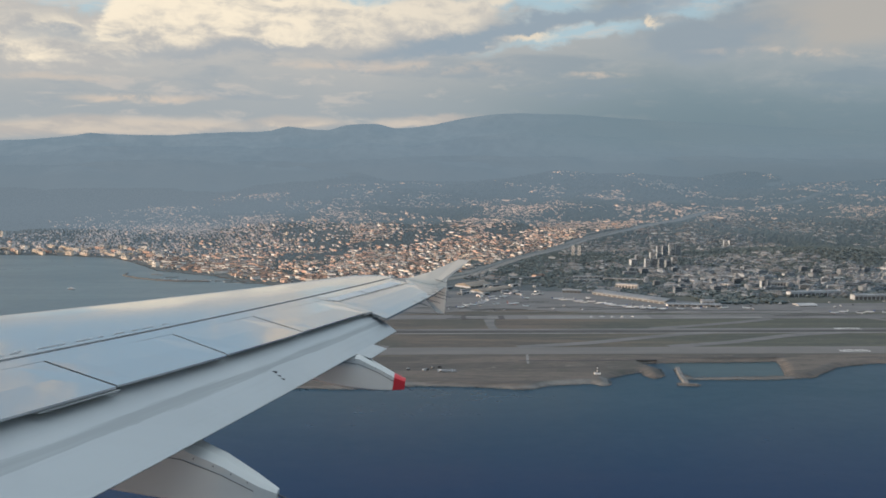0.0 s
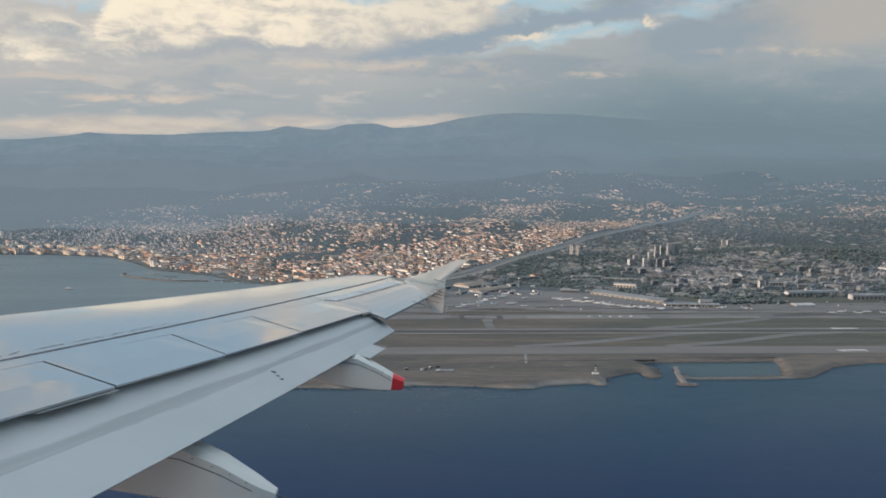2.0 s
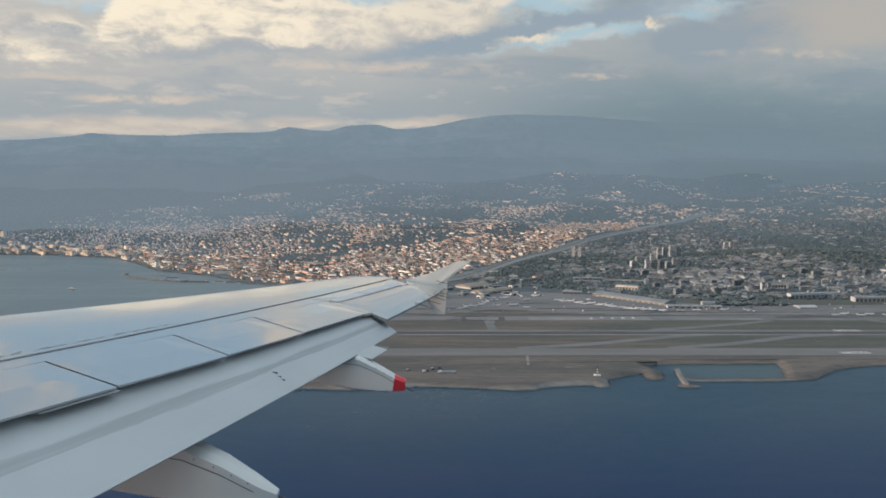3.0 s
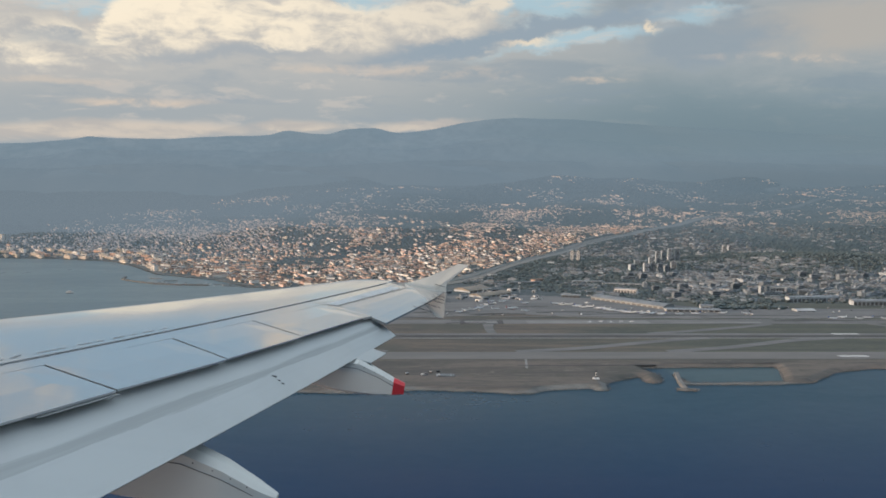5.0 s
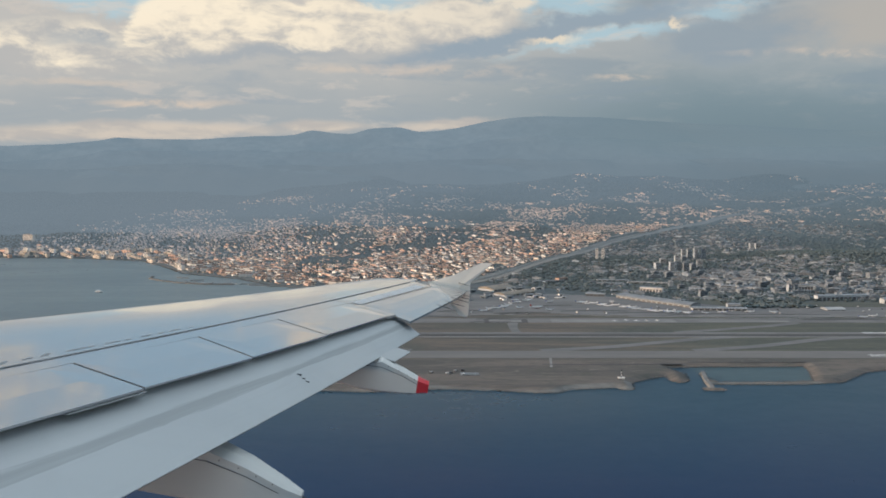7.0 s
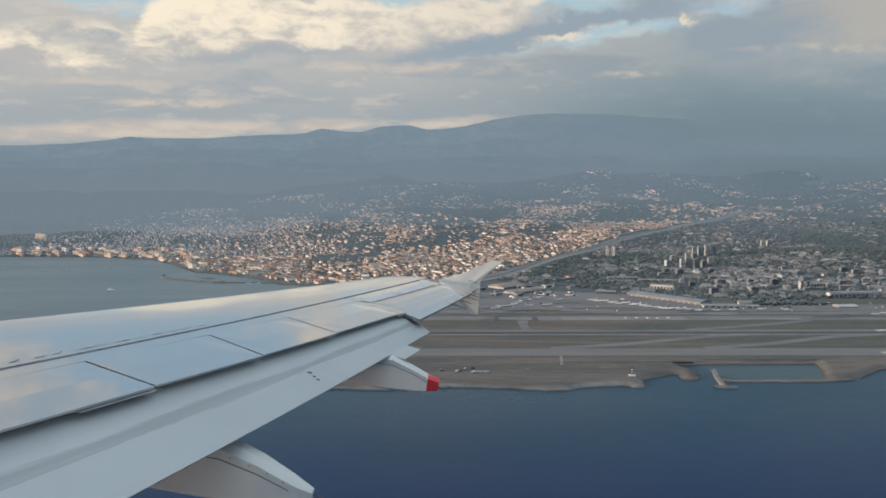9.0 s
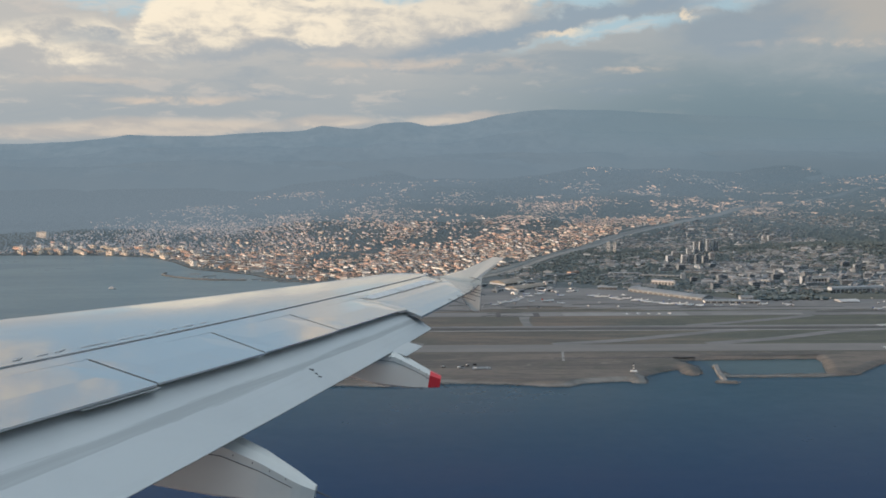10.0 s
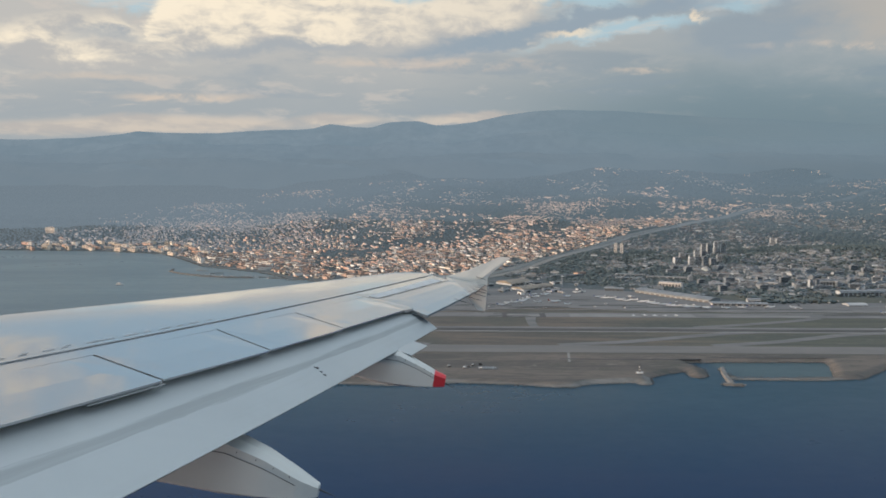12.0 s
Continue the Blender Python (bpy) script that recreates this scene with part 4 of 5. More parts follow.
def house_mesh(w, d, h, pitch):
    """Walls, and a hipped roof with eaves: (verts, wall faces, roof faces)."""
    v, f = box(-w / 2, w / 2, -d / 2, d / 2, -3, h)
    walls = (v, [f[2], f[3], f[4], f[5]])
    e, k = 0.5, min(d / 2, w / 2) * 0.9
    roof = [(-w / 2 - e, -d / 2 - e, h), (w / 2 + e, -d / 2 - e, h), (w / 2 + e, d / 2 + e, h), (-w / 2 - e, d / 2 + e, h), (-w / 2 + k, 0, h + pitch), (w / 2 - k, 0, h + pitch)]
    return walls, (roof, [(0, 1, 5, 4), (1, 2, 5), (2, 3, 4, 5), (3, 0, 4), (0, 3, 2, 1)])


def block_mesh(w, d, h):
    v, f = box(-w / 2, w / 2, -d / 2, d / 2, -3, h)
    walls = (v, [f[2], f[3], f[4], f[5]])
    roof = join(box(-w / 2 - .2, w / 2 + .2, -d / 2 - .2, d / 2 + .2, h, h + 0.7), box(-w * 0.18, w * 0.10, -d * 0.2, d * 0.25, h + 0.7, h + 3.0))
    return walls, roof


def house(m, w, d, h, wall, label):
    ob = thing("house", m, label, "house", "houses near the shore")
    (wv, wf), (rv, rf) = house_mesh(w, d, h, 1.9)
    shape("wall", wv, wf, wall, ob)
    shape("roof", rv, rf, TILE, ob, "terracotta tiled roof")
    cv, cf = box(w * 0.2, w * 0.2 + 0.8, -0.5, 0.5, h + 0.6, h + 2.4)
    shape("chimney", cv, cf, wall, ob)
    for x in (-w * 0.28, w * 0.05, w * 0.32):
        v, f = box(x - 0.6, x + 0.6, -d / 2 - 0.06, -d / 2 + 0.02, h * 0.35, h * 0.35 + 1.5)
        shape("window", v, f, PANE, ob)
    return ob


def apartment(m, w, d, h, wall, label, name="apartment_building", group="apartment blocks"):
    ob = thing(name, m, label, "apartment building", group)
    (wv, wf), (rv, rf) = block_mesh(w, d, h)
    shape("wall", wv, wf, wall, ob)
    shape("roof", rv, rf, FLAT_ROOF, ob, "pale flat roof with a lift house")
    n = max(2, int(h / 3.0))
    for k in range(n):
        z = (k + 0.35) * h / n
        v, f = box(-w * 0.46, w * 0.46, -d / 2 - 0.12, -d / 2 + 0.05, z, z + 0.34 * h / n)
        shape("window_band", v, f, PANE, ob, "band of dark windows")
        if k:
            v, f = box(-w * 0.46, w * 0.46, -d / 2 - 0.75, -d / 2, z - 0.5, z - 0.2)
            shape("balcony", v, f, wall, ob)
    return ob


# tall slabs beyond the airport
TALL = [(415, 2362, 36, 10, 0.1), (433, 2362, 36, 10, 0.1), (545, 2034, 32, 14, 0.25), (563, 2036, 31, 14, 0.2), (584, 2046, 29, 15, 0.2), (606, 2060, 22, 16, 0.3), (571, 2222, 18, 20, 0.2), (600, 2190, 30, 14, 0.2),
        (622, 2200, 26, 15, 0.2), (648, 2298, 38, 14, 0.2), (668, 2312, 37, 14, 0.2), (692, 2328, 38, 14, 0.15), (713, 2330, 35, 15, 0.2), (640, 2120, 24, 16, 0.2), (526, 2100, 20, 18, 0.4), (905, 2480, 26, 15, 0.1), (930, 2500, 20, 16, 0.2)]
for k, (x, y, h, w, a) in enumerate(TALL):
    kind = k % 3
    wall = WALLS[1 if k < 2 else 4]
    word = ("tall pale apartment tower with window rows", "tall pale apartment tower with balconies", "tall pale grey apartment tower with flat roof")[kind]
    apartment(pose(x, y, ground_at(x, y), 0, 0, math.degrees(a) - 14), w * 0.85, w * 0.8, h * 0.85, wall, word, "apartment_tower", "tower blocks beyond the airport")

# long pale slabs along the town's edge, seen over the airport
proto = []
for k in range(5):
    w, h = (22, 32, 17, 40, 14)[k], (9, 7, 11, 5.5, 8)[k]
    proto.append((w, h, WALLS[(3, 4, 3, 4, 3)[k]], ("grey concrete apartment block with window rows", "long pale apartment block with balconies", "squat grey apartment block with flat roof", "long low grey concrete block", "small grey apartment block with balconies")[k]))
placed, made = [], {}
tries = 0
while len(placed) < 95 and tries < 4000:
    tries += 1
    x, y = rng.uniform(470, 1420), rng.uniform(1610, 2000)
    if x < 470 + (y - 1560) * -0.4 or any(abs(x - p) < 34 and abs(y - q) < 30 for p, q in placed):
        continue
    k = rng.randrange(5)
    m = pose(x, y, ground_at(x, y), 0, 0, rng.choice((-8, 4, 12, 20, 84, 96)) + rng.uniform(-5, 5))
    if k in made:
        copy_thing(made[k], m)
    else:
        made[k] = apartment(m, proto[k][0], 8, proto[k][1], proto[k][2], proto[k][3])
    placed.append((x, y))

# long sunlit blocks on the bay's sea front
made = {}
tries = 0
front = []
while len(front) < 56 and tries < 6000:
    tries += 1
    y = rng.uniform(1850, 2620)
    x = -rng.uniform(0.33, 0.56) * y
    inland = float(shore(np.array(x), np.array(y)))
    if not 8 < inland < 190 or any(abs(x - p) < 30 and abs(y - q) < 16 for p, q in front):
        continue
    k = rng.randrange(4)
    m = pose(x, y, ground_at(x, y), 0, 0, -40 + rng.uniform(-14, 14))
    if k in made:
        copy_thing(made[k], m)
    else:
        made[k] = apartment(m, (34, 44, 26, 38)[k], 9, (10, 8.5, 12, 7)[k], WALLS[(0, 2, 1, 0)[k]],
                            ("long cream seafront block with window rows", "long peach seafront block with balconies", "white seafront apartment block", "low cream seafront block")[k])
    front.append((x, y))
    placed += [(x, y), (x - 14, y + 6), (x + 14, y - 6)]
apartment(pose(-1475, 2800, ground_at(-1475, 2800), 0, 0, -20), 44, 12, 19, WALLS[1], "large lone pale slab block among woods", "apartment_block")

# houses of the shore front
made = {}
count = 0
for y in range(1790, 2330, 15):
    for x in range(-900, 90, 15):
        px, py = x + rng.uniform(-5, 5), y + rng.uniform(-5, 5)
        inland = float(shore(np.array(px), np.array(py)))
        if count >= 290 or not 14 < inland < 130 or px > river_x(py) - 70 or rng.random() < 0.5:
            continue
        k = rng.randrange(6)
        m = pose(px, py, ground_at(px, py), 0, 0, rng.uniform(-60, 60))
        if k in made:
            copy_thing(made[k], m)
        else:
            made[k] = house(m, (9, 12, 14, 8, 18, 11)[k], (6, 6.5, 7, 6, 7, 7.5)[k], (3.4, 4, 5, 3, 6.5, 4)[k], WALLS[(0, 1, 2, 0, 1, 2)[k]],
                            ("cream rendered house with a tiled roof", "white rendered house with a tiled roof", "peach rendered house with a tiled roof")[k % 3])
        placed.append((px, py))
        count += 1


class Heap:
    """Many small pieces in one mesh."""

    def __init__(self):
        self.verts, self.faces, self.index = [], [], []

    def put(self, v, f, mat):
        k = len(self.verts)
        self.verts += v
        self.faces += [tuple(i + k for i in q) for q in f]
        self.index += [mat] * len(f)

    def done(self, name, mats, label, category):
        return tagged(shape(name, self.verts, self.faces, mats, index=self.index), label, category, kind="stuff")


def crowded(x, y, west):
    """How built up a spot is, 0 to 1."""
    n = noise.noise((x * 0.0052, y * 0.0042, 3.3)) + 0.55 * noise.noise((x * 0.016, y * 0.013, 9.1))
    if west:
        base = np.interp(y, [1760, 2700, 3200, 3700, 4200], [0.66, 0.55, 0.36, 0.25, 0.20]) - 0.17 * smooth(-0.42, -0.12, x / y)
        base -= 0.45 * math.exp(-((x + 300) / 120) ** 2 - ((y - 2140) / 45) ** 2)
        limit = np.interp(x / y, [-0.56, -0.48, -0.40, -0.24, -0.10, 0.1], [2640, 2880, 3260, 3850, 4200, 4400])
        base += 0.40 * math.exp(-((x / y + 0.41) / 0.075) ** 2) * (y < 3000)
        base -= 0.75 * smooth(limit - 120, limit + 90, y)
    else:
        base = np.interp(y, [1560, 2000, 2500, 3000, 4000], [0.22, 0.25, 0.27, 0.22, 0.10])
        base -= 0.30 * float(smooth(560, 430, x)) * (y < 2450)
        base -= 0.5 * math.exp(-((x - 1130) / 270) ** 2 - ((y - 2290) / 130) ** 2) - 0.4 * math.exp(-((x - 700) / 150) ** 2 - ((y - 1680) / 50) ** 2)
    return base + (0.72 + 0.12 * smooth(2600, 3000, y)) * n


town, east_town, woods, far_woods, far_town = Heap(), Heap(), Heap(), Heap(), Heap()
ICO = [(0, 0, -1), (0.72, -0.53, -0.45), (-0.28, -0.85, -0.45), (-0.89, 0, -0.45), (-0.28, 0.85, -0.45), (0.72, 0.53, -0.45), (0.28, -0.85, 0.45), (-0.72, -0.53, 0.45), (-0.72, 0.53, 0.45), (0.28, 0.85, 0.45), (0.89, 0, 0.45), (0, 0, 1)]
ICO_F = [(0, 2, 1), (1, 2, 6), (0, 3, 2), (0, 4, 3), (0, 5, 4), (0, 1, 5), (1, 6, 10), (2, 7, 6), (3, 8, 7), (4, 9, 8), (5, 10, 9), (6, 2, 7), (1, 10, 5), (2, 3, 7), (3, 4, 8), (4, 5, 9), (6, 7, 11), (7, 8, 11), (8, 9, 11), (9, 10, 11), (10, 6, 11)][:]


def clump(x, y, z, r, tall):
    v = [(x + p * r * rng.uniform(0.65, 1.25), y + q * r * rng.uniform(0.65, 1.25), z + (s * 0.5 + 0.45) * r * tall * rng.uniform(0.8, 1.2)) for p, q, s in ICO]
    (woods if y < (2330 if x > 100 else rng.uniform(2050, 2350) - 150 * float(smooth(-500, -1000, x))) else far_woods).put(v, ICO_F, 0)


for k in range(420):
    px, py = rng.uniform(560, 1500), rng.uniform(1548, 1600)
    clump(px, py, ground_at(px, py), rng.uniform(2.5, 5), rng.uniform(0.9, 1.3))
STREETS = (0.25, -0.15, 0.6)
for k in range(520):
    px, py = rng.uniform(505, 655), rng.uniform(1468, 1650)
    clump(px, py, ground_at(px, py), rng.uniform(2.5, 5.5), rng.uniform(0.9, 1.3))
taken = set()
for p, q in placed:
    for i in (-1, 0, 1):
        for j in (-1, 0, 1):
            taken.add((int(p // 11) + i, int(q // 11) + j))
y = 1565.0
while y < 4330:
    gap = float(np.interp(y, [1560, 2300, 3000, 4100], [9.2, 8.6, 9.8, 14.5]))
    reach = y * 0.60 + 160
    xs = np.arange(-reach, reach, gap * 1.12) + np.array([rng.uniform(-0.4, 0.4) * gap for k in np.arange(-reach, reach, gap * 1.12)])
    ys = y + np.array([rng.uniform(-0.4, 0.4) * gap for k in xs])
    zs = relief(xs, ys)
    inland = shore(xs, ys) if y < 2640 else np.full(len(xs), 999.0)
    for px, py, z, s in zip(xs.tolist(), ys.tolist(), zs.tolist(), inland.tolist()):
        edge = river_x(py)
        bank = float(np.interp(py, [1690, 2000, 2600, 4100], [52, 38, 32, 26]))
        if abs(px - edge) < bank:
            if rng.random() < 0.3 and abs(px - edge) > bank - 14:
                clump(px, py, z, rng.uniform(2, 3.5), 1.0)
            continue
        west = px < edge
        if s < 12 or (not west and py < 1560 + max(0, (420 - px)) * 0.8) or (int(px // 11), int(py // 11)) in taken:
            continue
        level = crowded(px, py, west)
        if rng.random() < level:
            grow = float(np.interp(py, [1600, 2600, 4100], [0.46, 0.42, 0.48]))
            a = STREETS[int(3 * (0.5 + 0.5 * noise.noise((px * 0.004, py * 0.004, 1.0)))) % 3] + rng.uniform(-0.25, 0.25) - 0.80 * west
            heap = (town if west else east_town) if py < (rng.uniform(2450, 3050) - 300 * float(smooth(-500, -1000, px)) if west else 3000) else far_town
            if rng.random() < (0.2 if west else 0.28) * (1.0 if py < 2700 else 0.4):
                w, d, h = rng.uniform(22, 50) * grow, rng.uniform(9, 12) * grow, rng.uniform(7, 13) * grow
                (wv, wf), (rv, rf) = block_mesh(w, d, h)
                heap.put(turned(wv, px, py, z, a), wf, rng.choice((0, 1, 2, 2)) if west else rng.choice((4, 3, 3, 4)))
                heap.put(turned(rv, px, py, z, a), rf, 6)
            else:
                w, d, h = rng.uniform(14, 38) * grow, rng.uniform(6, 8.5) * grow, rng.uniform(3.6, 5.4) * grow
                (wv, wf), (rv, rf) = house_mesh(w, d, h, rng.uniform(1.2, 2.0) * grow)
                heap.put(turned(wv, px, py, z, a), wf, rng.choice((0, 0, 1, 2, 2)) if west else rng.choice((3, 4, 3, 4)))
                heap.put(turned(rv, px, py, z, a), rf, rng.choice((5, 5, 5, 6) if west else (5, 6, 6)))
            if rng.random() < 0.6:
                clump(px + rng.uniform(-6, 6), py - rng.uniform(4, 8), z, rng.uniform(1.6, 3.2), rng.uniform(0.9, 1.4))
        else:
            r = (0.62 if west and py < 3000 else 1.0) * rng.uniform(2.6, 5.0) * float(np.interp(py, [1560, 4100], [0.9, 1.6]))
            clump(px + rng.uniform(-4, 4), py + rng.uniform(-4, 4), z - 1, r, rng.uniform(0.8, 1.3))
    y += gap * 1.05
MATS = WALLS + [TILE, FLAT_ROOF]
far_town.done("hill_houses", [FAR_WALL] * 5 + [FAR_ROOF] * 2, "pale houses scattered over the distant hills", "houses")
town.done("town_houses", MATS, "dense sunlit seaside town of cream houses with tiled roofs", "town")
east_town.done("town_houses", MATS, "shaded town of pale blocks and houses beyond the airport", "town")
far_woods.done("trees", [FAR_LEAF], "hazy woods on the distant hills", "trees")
woods.done("trees", [LEAF], "dark green trees and gardens between the houses", "trees")


# ---- the airport: buildings, aircraft, shore works ----
def hall(x, y, w, d, h, turn, wall, roof, label, group="airport buildings", bays=6):
    """A long low hall with a shallow vaulted roof, doors in bays and a canopy."""
    ob = thing("airport_hall", pose(x, y, 4, 0, 0, turn), label, "building", group)
    v, f = box(-w / 2, w / 2, -d / 2, d / 2, -1, h)
    shape("wall", v, f, wall, ob)
    arc = [(-d / 2 - 0.8 + (d + 1.6) * k / 8, h + 0.06 + 0.10 * d * math.sin(math.pi * k / 8)) for k in range(9)]
    rings = [[(s * (w / 2 + 0.6), p, q) for p, q in arc] + [(s * (w / 2 + 0.6), arc[-1][0], h - 0.4), (s * (w / 2 + 0.6), arc[0][0], h - 0.4)] for s in (-1, 1)]
    v, f = loft(rings)
    shape("roof", v, f, roof, ob)
    for k in range(bays):
        a = -w / 2 + w * (k + 0.15) / bays
        v, f = box(a, a + w * 0.7 / bays, -d / 2 - 0.15, -d / 2 + 0.05, 0.2, h * 0.62)
        shape("bay_door", v, f, DOOR, ob, "grey bay door")
    v, f = box(-w / 2 + 1, w / 2 - 1, -d / 2 - 2.2, -d / 2, h * 0.68, h * 0.68 + 0.35)
    shape("canopy", v, f, roof, ob)
    return ob


hall(-20, 1560, 64, 30, 4.5, 22, WALLS[3], METAL_ROOF, "long grey terminal hall with pale metal roof")
hall(90, 1726, 62, 46, 4, 42, WALLS[4], TAN_ROOF, "broad terminal hall with a tan flat roof", bays=5)
hall(124, 1652, 86, 34, 4, 40, WALLS[4], TAN_ROOF, "long terminal hall with a tan flat roof")
hall(215, 1846, 76, 8, 4, 14, WALLS[3], METAL_ROOF, "long open airport shelter with a pale roof", bays=9)
hall(249, 1878, 28, 12, 6, 40, WALLS[2], TILE, "peach coloured hall catching the sun", bays=4)
hall(285, 1629, 38, 12, 5, -14, WALLS[3], METAL_ROOF, "grey-green cargo shed with a pale roof", bays=5)
hall(362, 1864, 66, 8, 4, -2, WALLS[1], METAL_ROOF, "long white greenhouse-like shed")
hall(348, 1804, 58, 8, 4, -3, WALLS[1], METAL_ROOF, "long white greenhouse-like shed")
hall(435, 1820, 90, 9, 4, -16, WALLS[1], METAL_ROOF, "long white shed with shallow roof")
hall(410, 1682, 46, 12, 10, -28, WALLS[1], FLAT_ROOF, "white office slab behind the terminal", bays=7)
hall(388, 1548, 168, 34, 5, -50, WALLS[4], METAL_ROOF, "very long pale terminal roof beside the apron", bays=14)
hall(475, 1452, 96, 15, 4, -5, WALLS[1], FLAT_ROOF, "low white terminal pier with flat roof", bays=9)
hall(505, 1466, 22, 14, 9, -5, WALLS[4], FLAT_ROOF, "pale office block on the terminal pier", bays=3)
hall(680, 1456, 34, 22, 2.0, 4, WALLS[4], WHITE_ROOF, "hangar with a white vaulted roof among trees", bays=4)
hall(750, 1572, 106, 14, 10, 8, WALLS[4], FLAT_ROOF, "long pale grey office building with flat roof", bays=12)
hall(838, 1530, 66, 16, 9, 2, WALLS[4], FLAT_ROOF, "long pale office building with flat roof", bays=8)
hall(736, 1712, 52, 10, 11, 3, WALLS[1], FLAT_ROOF, "white slab block with flat roof", bays=8)
hall(611, 1752, 110, 10, 4, -48, WALLS[1], METAL_ROOF, "long white shed with shallow roof", bays=8)
hall(905, 1505, 60, 16, 5, 3, WALLS[4], METAL_ROOF, "pale maintenance hangar with pale roof")
hall(-140, 1500, 50, 18, 4.5, 12, WALLS[3], METAL_ROOF, "low grey hangar beside the apron")
for x in (696, 708):
    apartment(pose(x, 1687, 4, 0, 0, 12), 7.5, 8, 15, WALLS[4], "slim pale tower block among lower roofs", "apartment_tower", "tower blocks beyond the airport")

for k in range(64):
    x, y = rng.uniform(-190, 230), rng.uniform(1560, 1760)
    y -= max(0, 40 - x) * 0.35
    w, d, h = rng.uniform(6, 22), rng.uniform(4, 8), rng.uniform(2.5, 5)
    ob = thing("airport_shed", pose(x, y, 4, 0, 0, rng.choice((20, 26, 30, -62)) + rng.uniform(-6, 6)), rng.choice(("low grey airport shed with a flat roof", "low white airport shed with a pale roof")), "shed", "airport sheds")
    v, f = box(-w / 2, w / 2, -d / 2, d / 2, -1, h)
    shape("wall", v, f, rng.choice((WALLS[3], WALLS[1])), ob)
    v, f = box(-w / 2 - .3, w / 2 + .3, -d / 2 - .3, d / 2 + .3, h, h + 0.4)
    shape("roof", v, f, rng.choice((METAL_ROOF, FLAT_ROOF)), ob)
    v, f = box(-w * 0.3, w * 0.3, -d / 2 - .08, -d / 2 + .02, 0.2, h * 0.7)
    shape("shutter", v, f, PANE, ob, "dark roller shutter")

tower = thing("control_tower", pose(187, 1680, 4) @ Matrix.Scale(0.68, 4), "slim grey airport control tower with a glazed cab", "control tower")
v, f = loft([[(r * math.cos(k * math.pi / 6), r * math.sin(k * math.pi / 6), z) for k in range(12)] for z, r in ((0, 3.2), (6, 2.4), (26, 2.1), (28, 3.4))])
shape("shaft", v, f, WALLS[3], tower)
v, f = loft([[(r * math.cos(k * math.pi / 4), r * math.sin(k * math.pi / 4), z) for k in range(8)] for z, r in ((28, 3.6), (28.6, 4.0), (31.5, 4.6))])
shape("cab", v, f, PANE, tower, "dark glazed cab")
v, f = loft([[(r * math.cos(k * math.pi / 4), r * math.sin(k * math.pi / 4), z) for k in range(8)] for z, r in ((31.5, 4.9), (32.3, 4.7), (32.6, 1.0))])
shape("roof", v, f, WALLS[1], tower)
v, f = box(-0.15, 0.15, -0.15, 0.15, 32.6, 37)
shape("antenna", v, f, STEEL, tower)


def airliner(m, size, accent, label, group):
    """A parked aircraft about 2 units long for each unit of size; nose towards +x."""
    ob = thing("parked_aircraft", m, label, "aircraft", group)

    def tube(rows, n=10):
        return loft([[(x * size, r * size * math.cos(k * 2 * math.pi / n), (z + r * math.sin(k * 2 * math.pi / n)) * size) for k in range(n)] for x, z, r in rows])
    v, f = tube([(1.0, .20, .01), (.94, .205, .055), (.82, .215, .09), (.6, .22, .1), (-.45, .22, .1), (-.75, .25, .07), (-1.0, .29, .015)])
    shape("fuselage", v, f, PLANE_WHITE, ob, smooth=True)
    for s in (-1, 1):
        ring = [[(.22 * size, s * .08 * size, .17 * size), (-.16 * size, s * .08 * size, .165 * size), (-.16 * size, s * .08 * size, .135 * size), (.22 * size, s * .08 * size, .14 * size)],
                [(-.20 * size, s * .92 * size, .235 * size), (-.30 * size, s * .92 * size, .233 * size), (-.30 * size, s * .92 * size, .225 * size), (-.20 * size, s * .92 * size, .225 * size)]]
        v, f = loft(ring if s > 0 else ring[::-1])
        shape("wing", v, f, PLANE_GREY, ob)
        ring = [[(-.78 * size, s * .03 * size, .28 * size), (-.96 * size, s * .03 * size, .28 * size), (-.96 * size, s * .03 * size, .265 * size), (-.78 * size, s * .03 * size, .265 * size)],
                [(-.94 * size, s * .33 * size, .30 * size), (-1.02 * size, s * .33 * size, .30 * size), (-1.02 * size, s * .33 * size, .294 * size), (-.94 * size, s * .33 * size, .294 * size)]]
        v, f = loft(ring if s > 0 else ring[::-1])
        shape("tailplane", v, f, PLANE_GREY, ob)
        v, f = tube([(.22, .10, .045), (.12, .10, .055), (-.02, .11, .035)], 8)
        shape("engine", [(a, b + s * .32 * size, c) for a, b, c in v], f, accent, ob)
        v, f = box(-.05 * size, .0, s * .12 * size - .02 * size, s * .12 * size + .02 * size, 0, .16 * size)
        shape("wheel_leg", v, f, STEEL, ob)
    v, f = box(.70 * size, .73 * size, -.015 * size, .015 * size, 0, .16 * size)
    shape("nose_leg", v, f, STEEL, ob)
    v, f = loft([[(-.68 * size, -.012 * size, .30 * size), (-.68 * size, .012 * size, .30 * size), (-.98 * size, .012 * size, .30 * size), (-.98 * size, -.012 * size, .30 * size)],
                 [(-.92 * size, -.006 * size, .62 * size), (-.92 * size, .006 * size, .62 * size), (-1.04 * size, .006 * size, .62 * size), (-1.04 * size, -.006 * size, .62 * size)]])
    shape("fin", v, f, accent, ob, "coloured tail fin")
    return ob


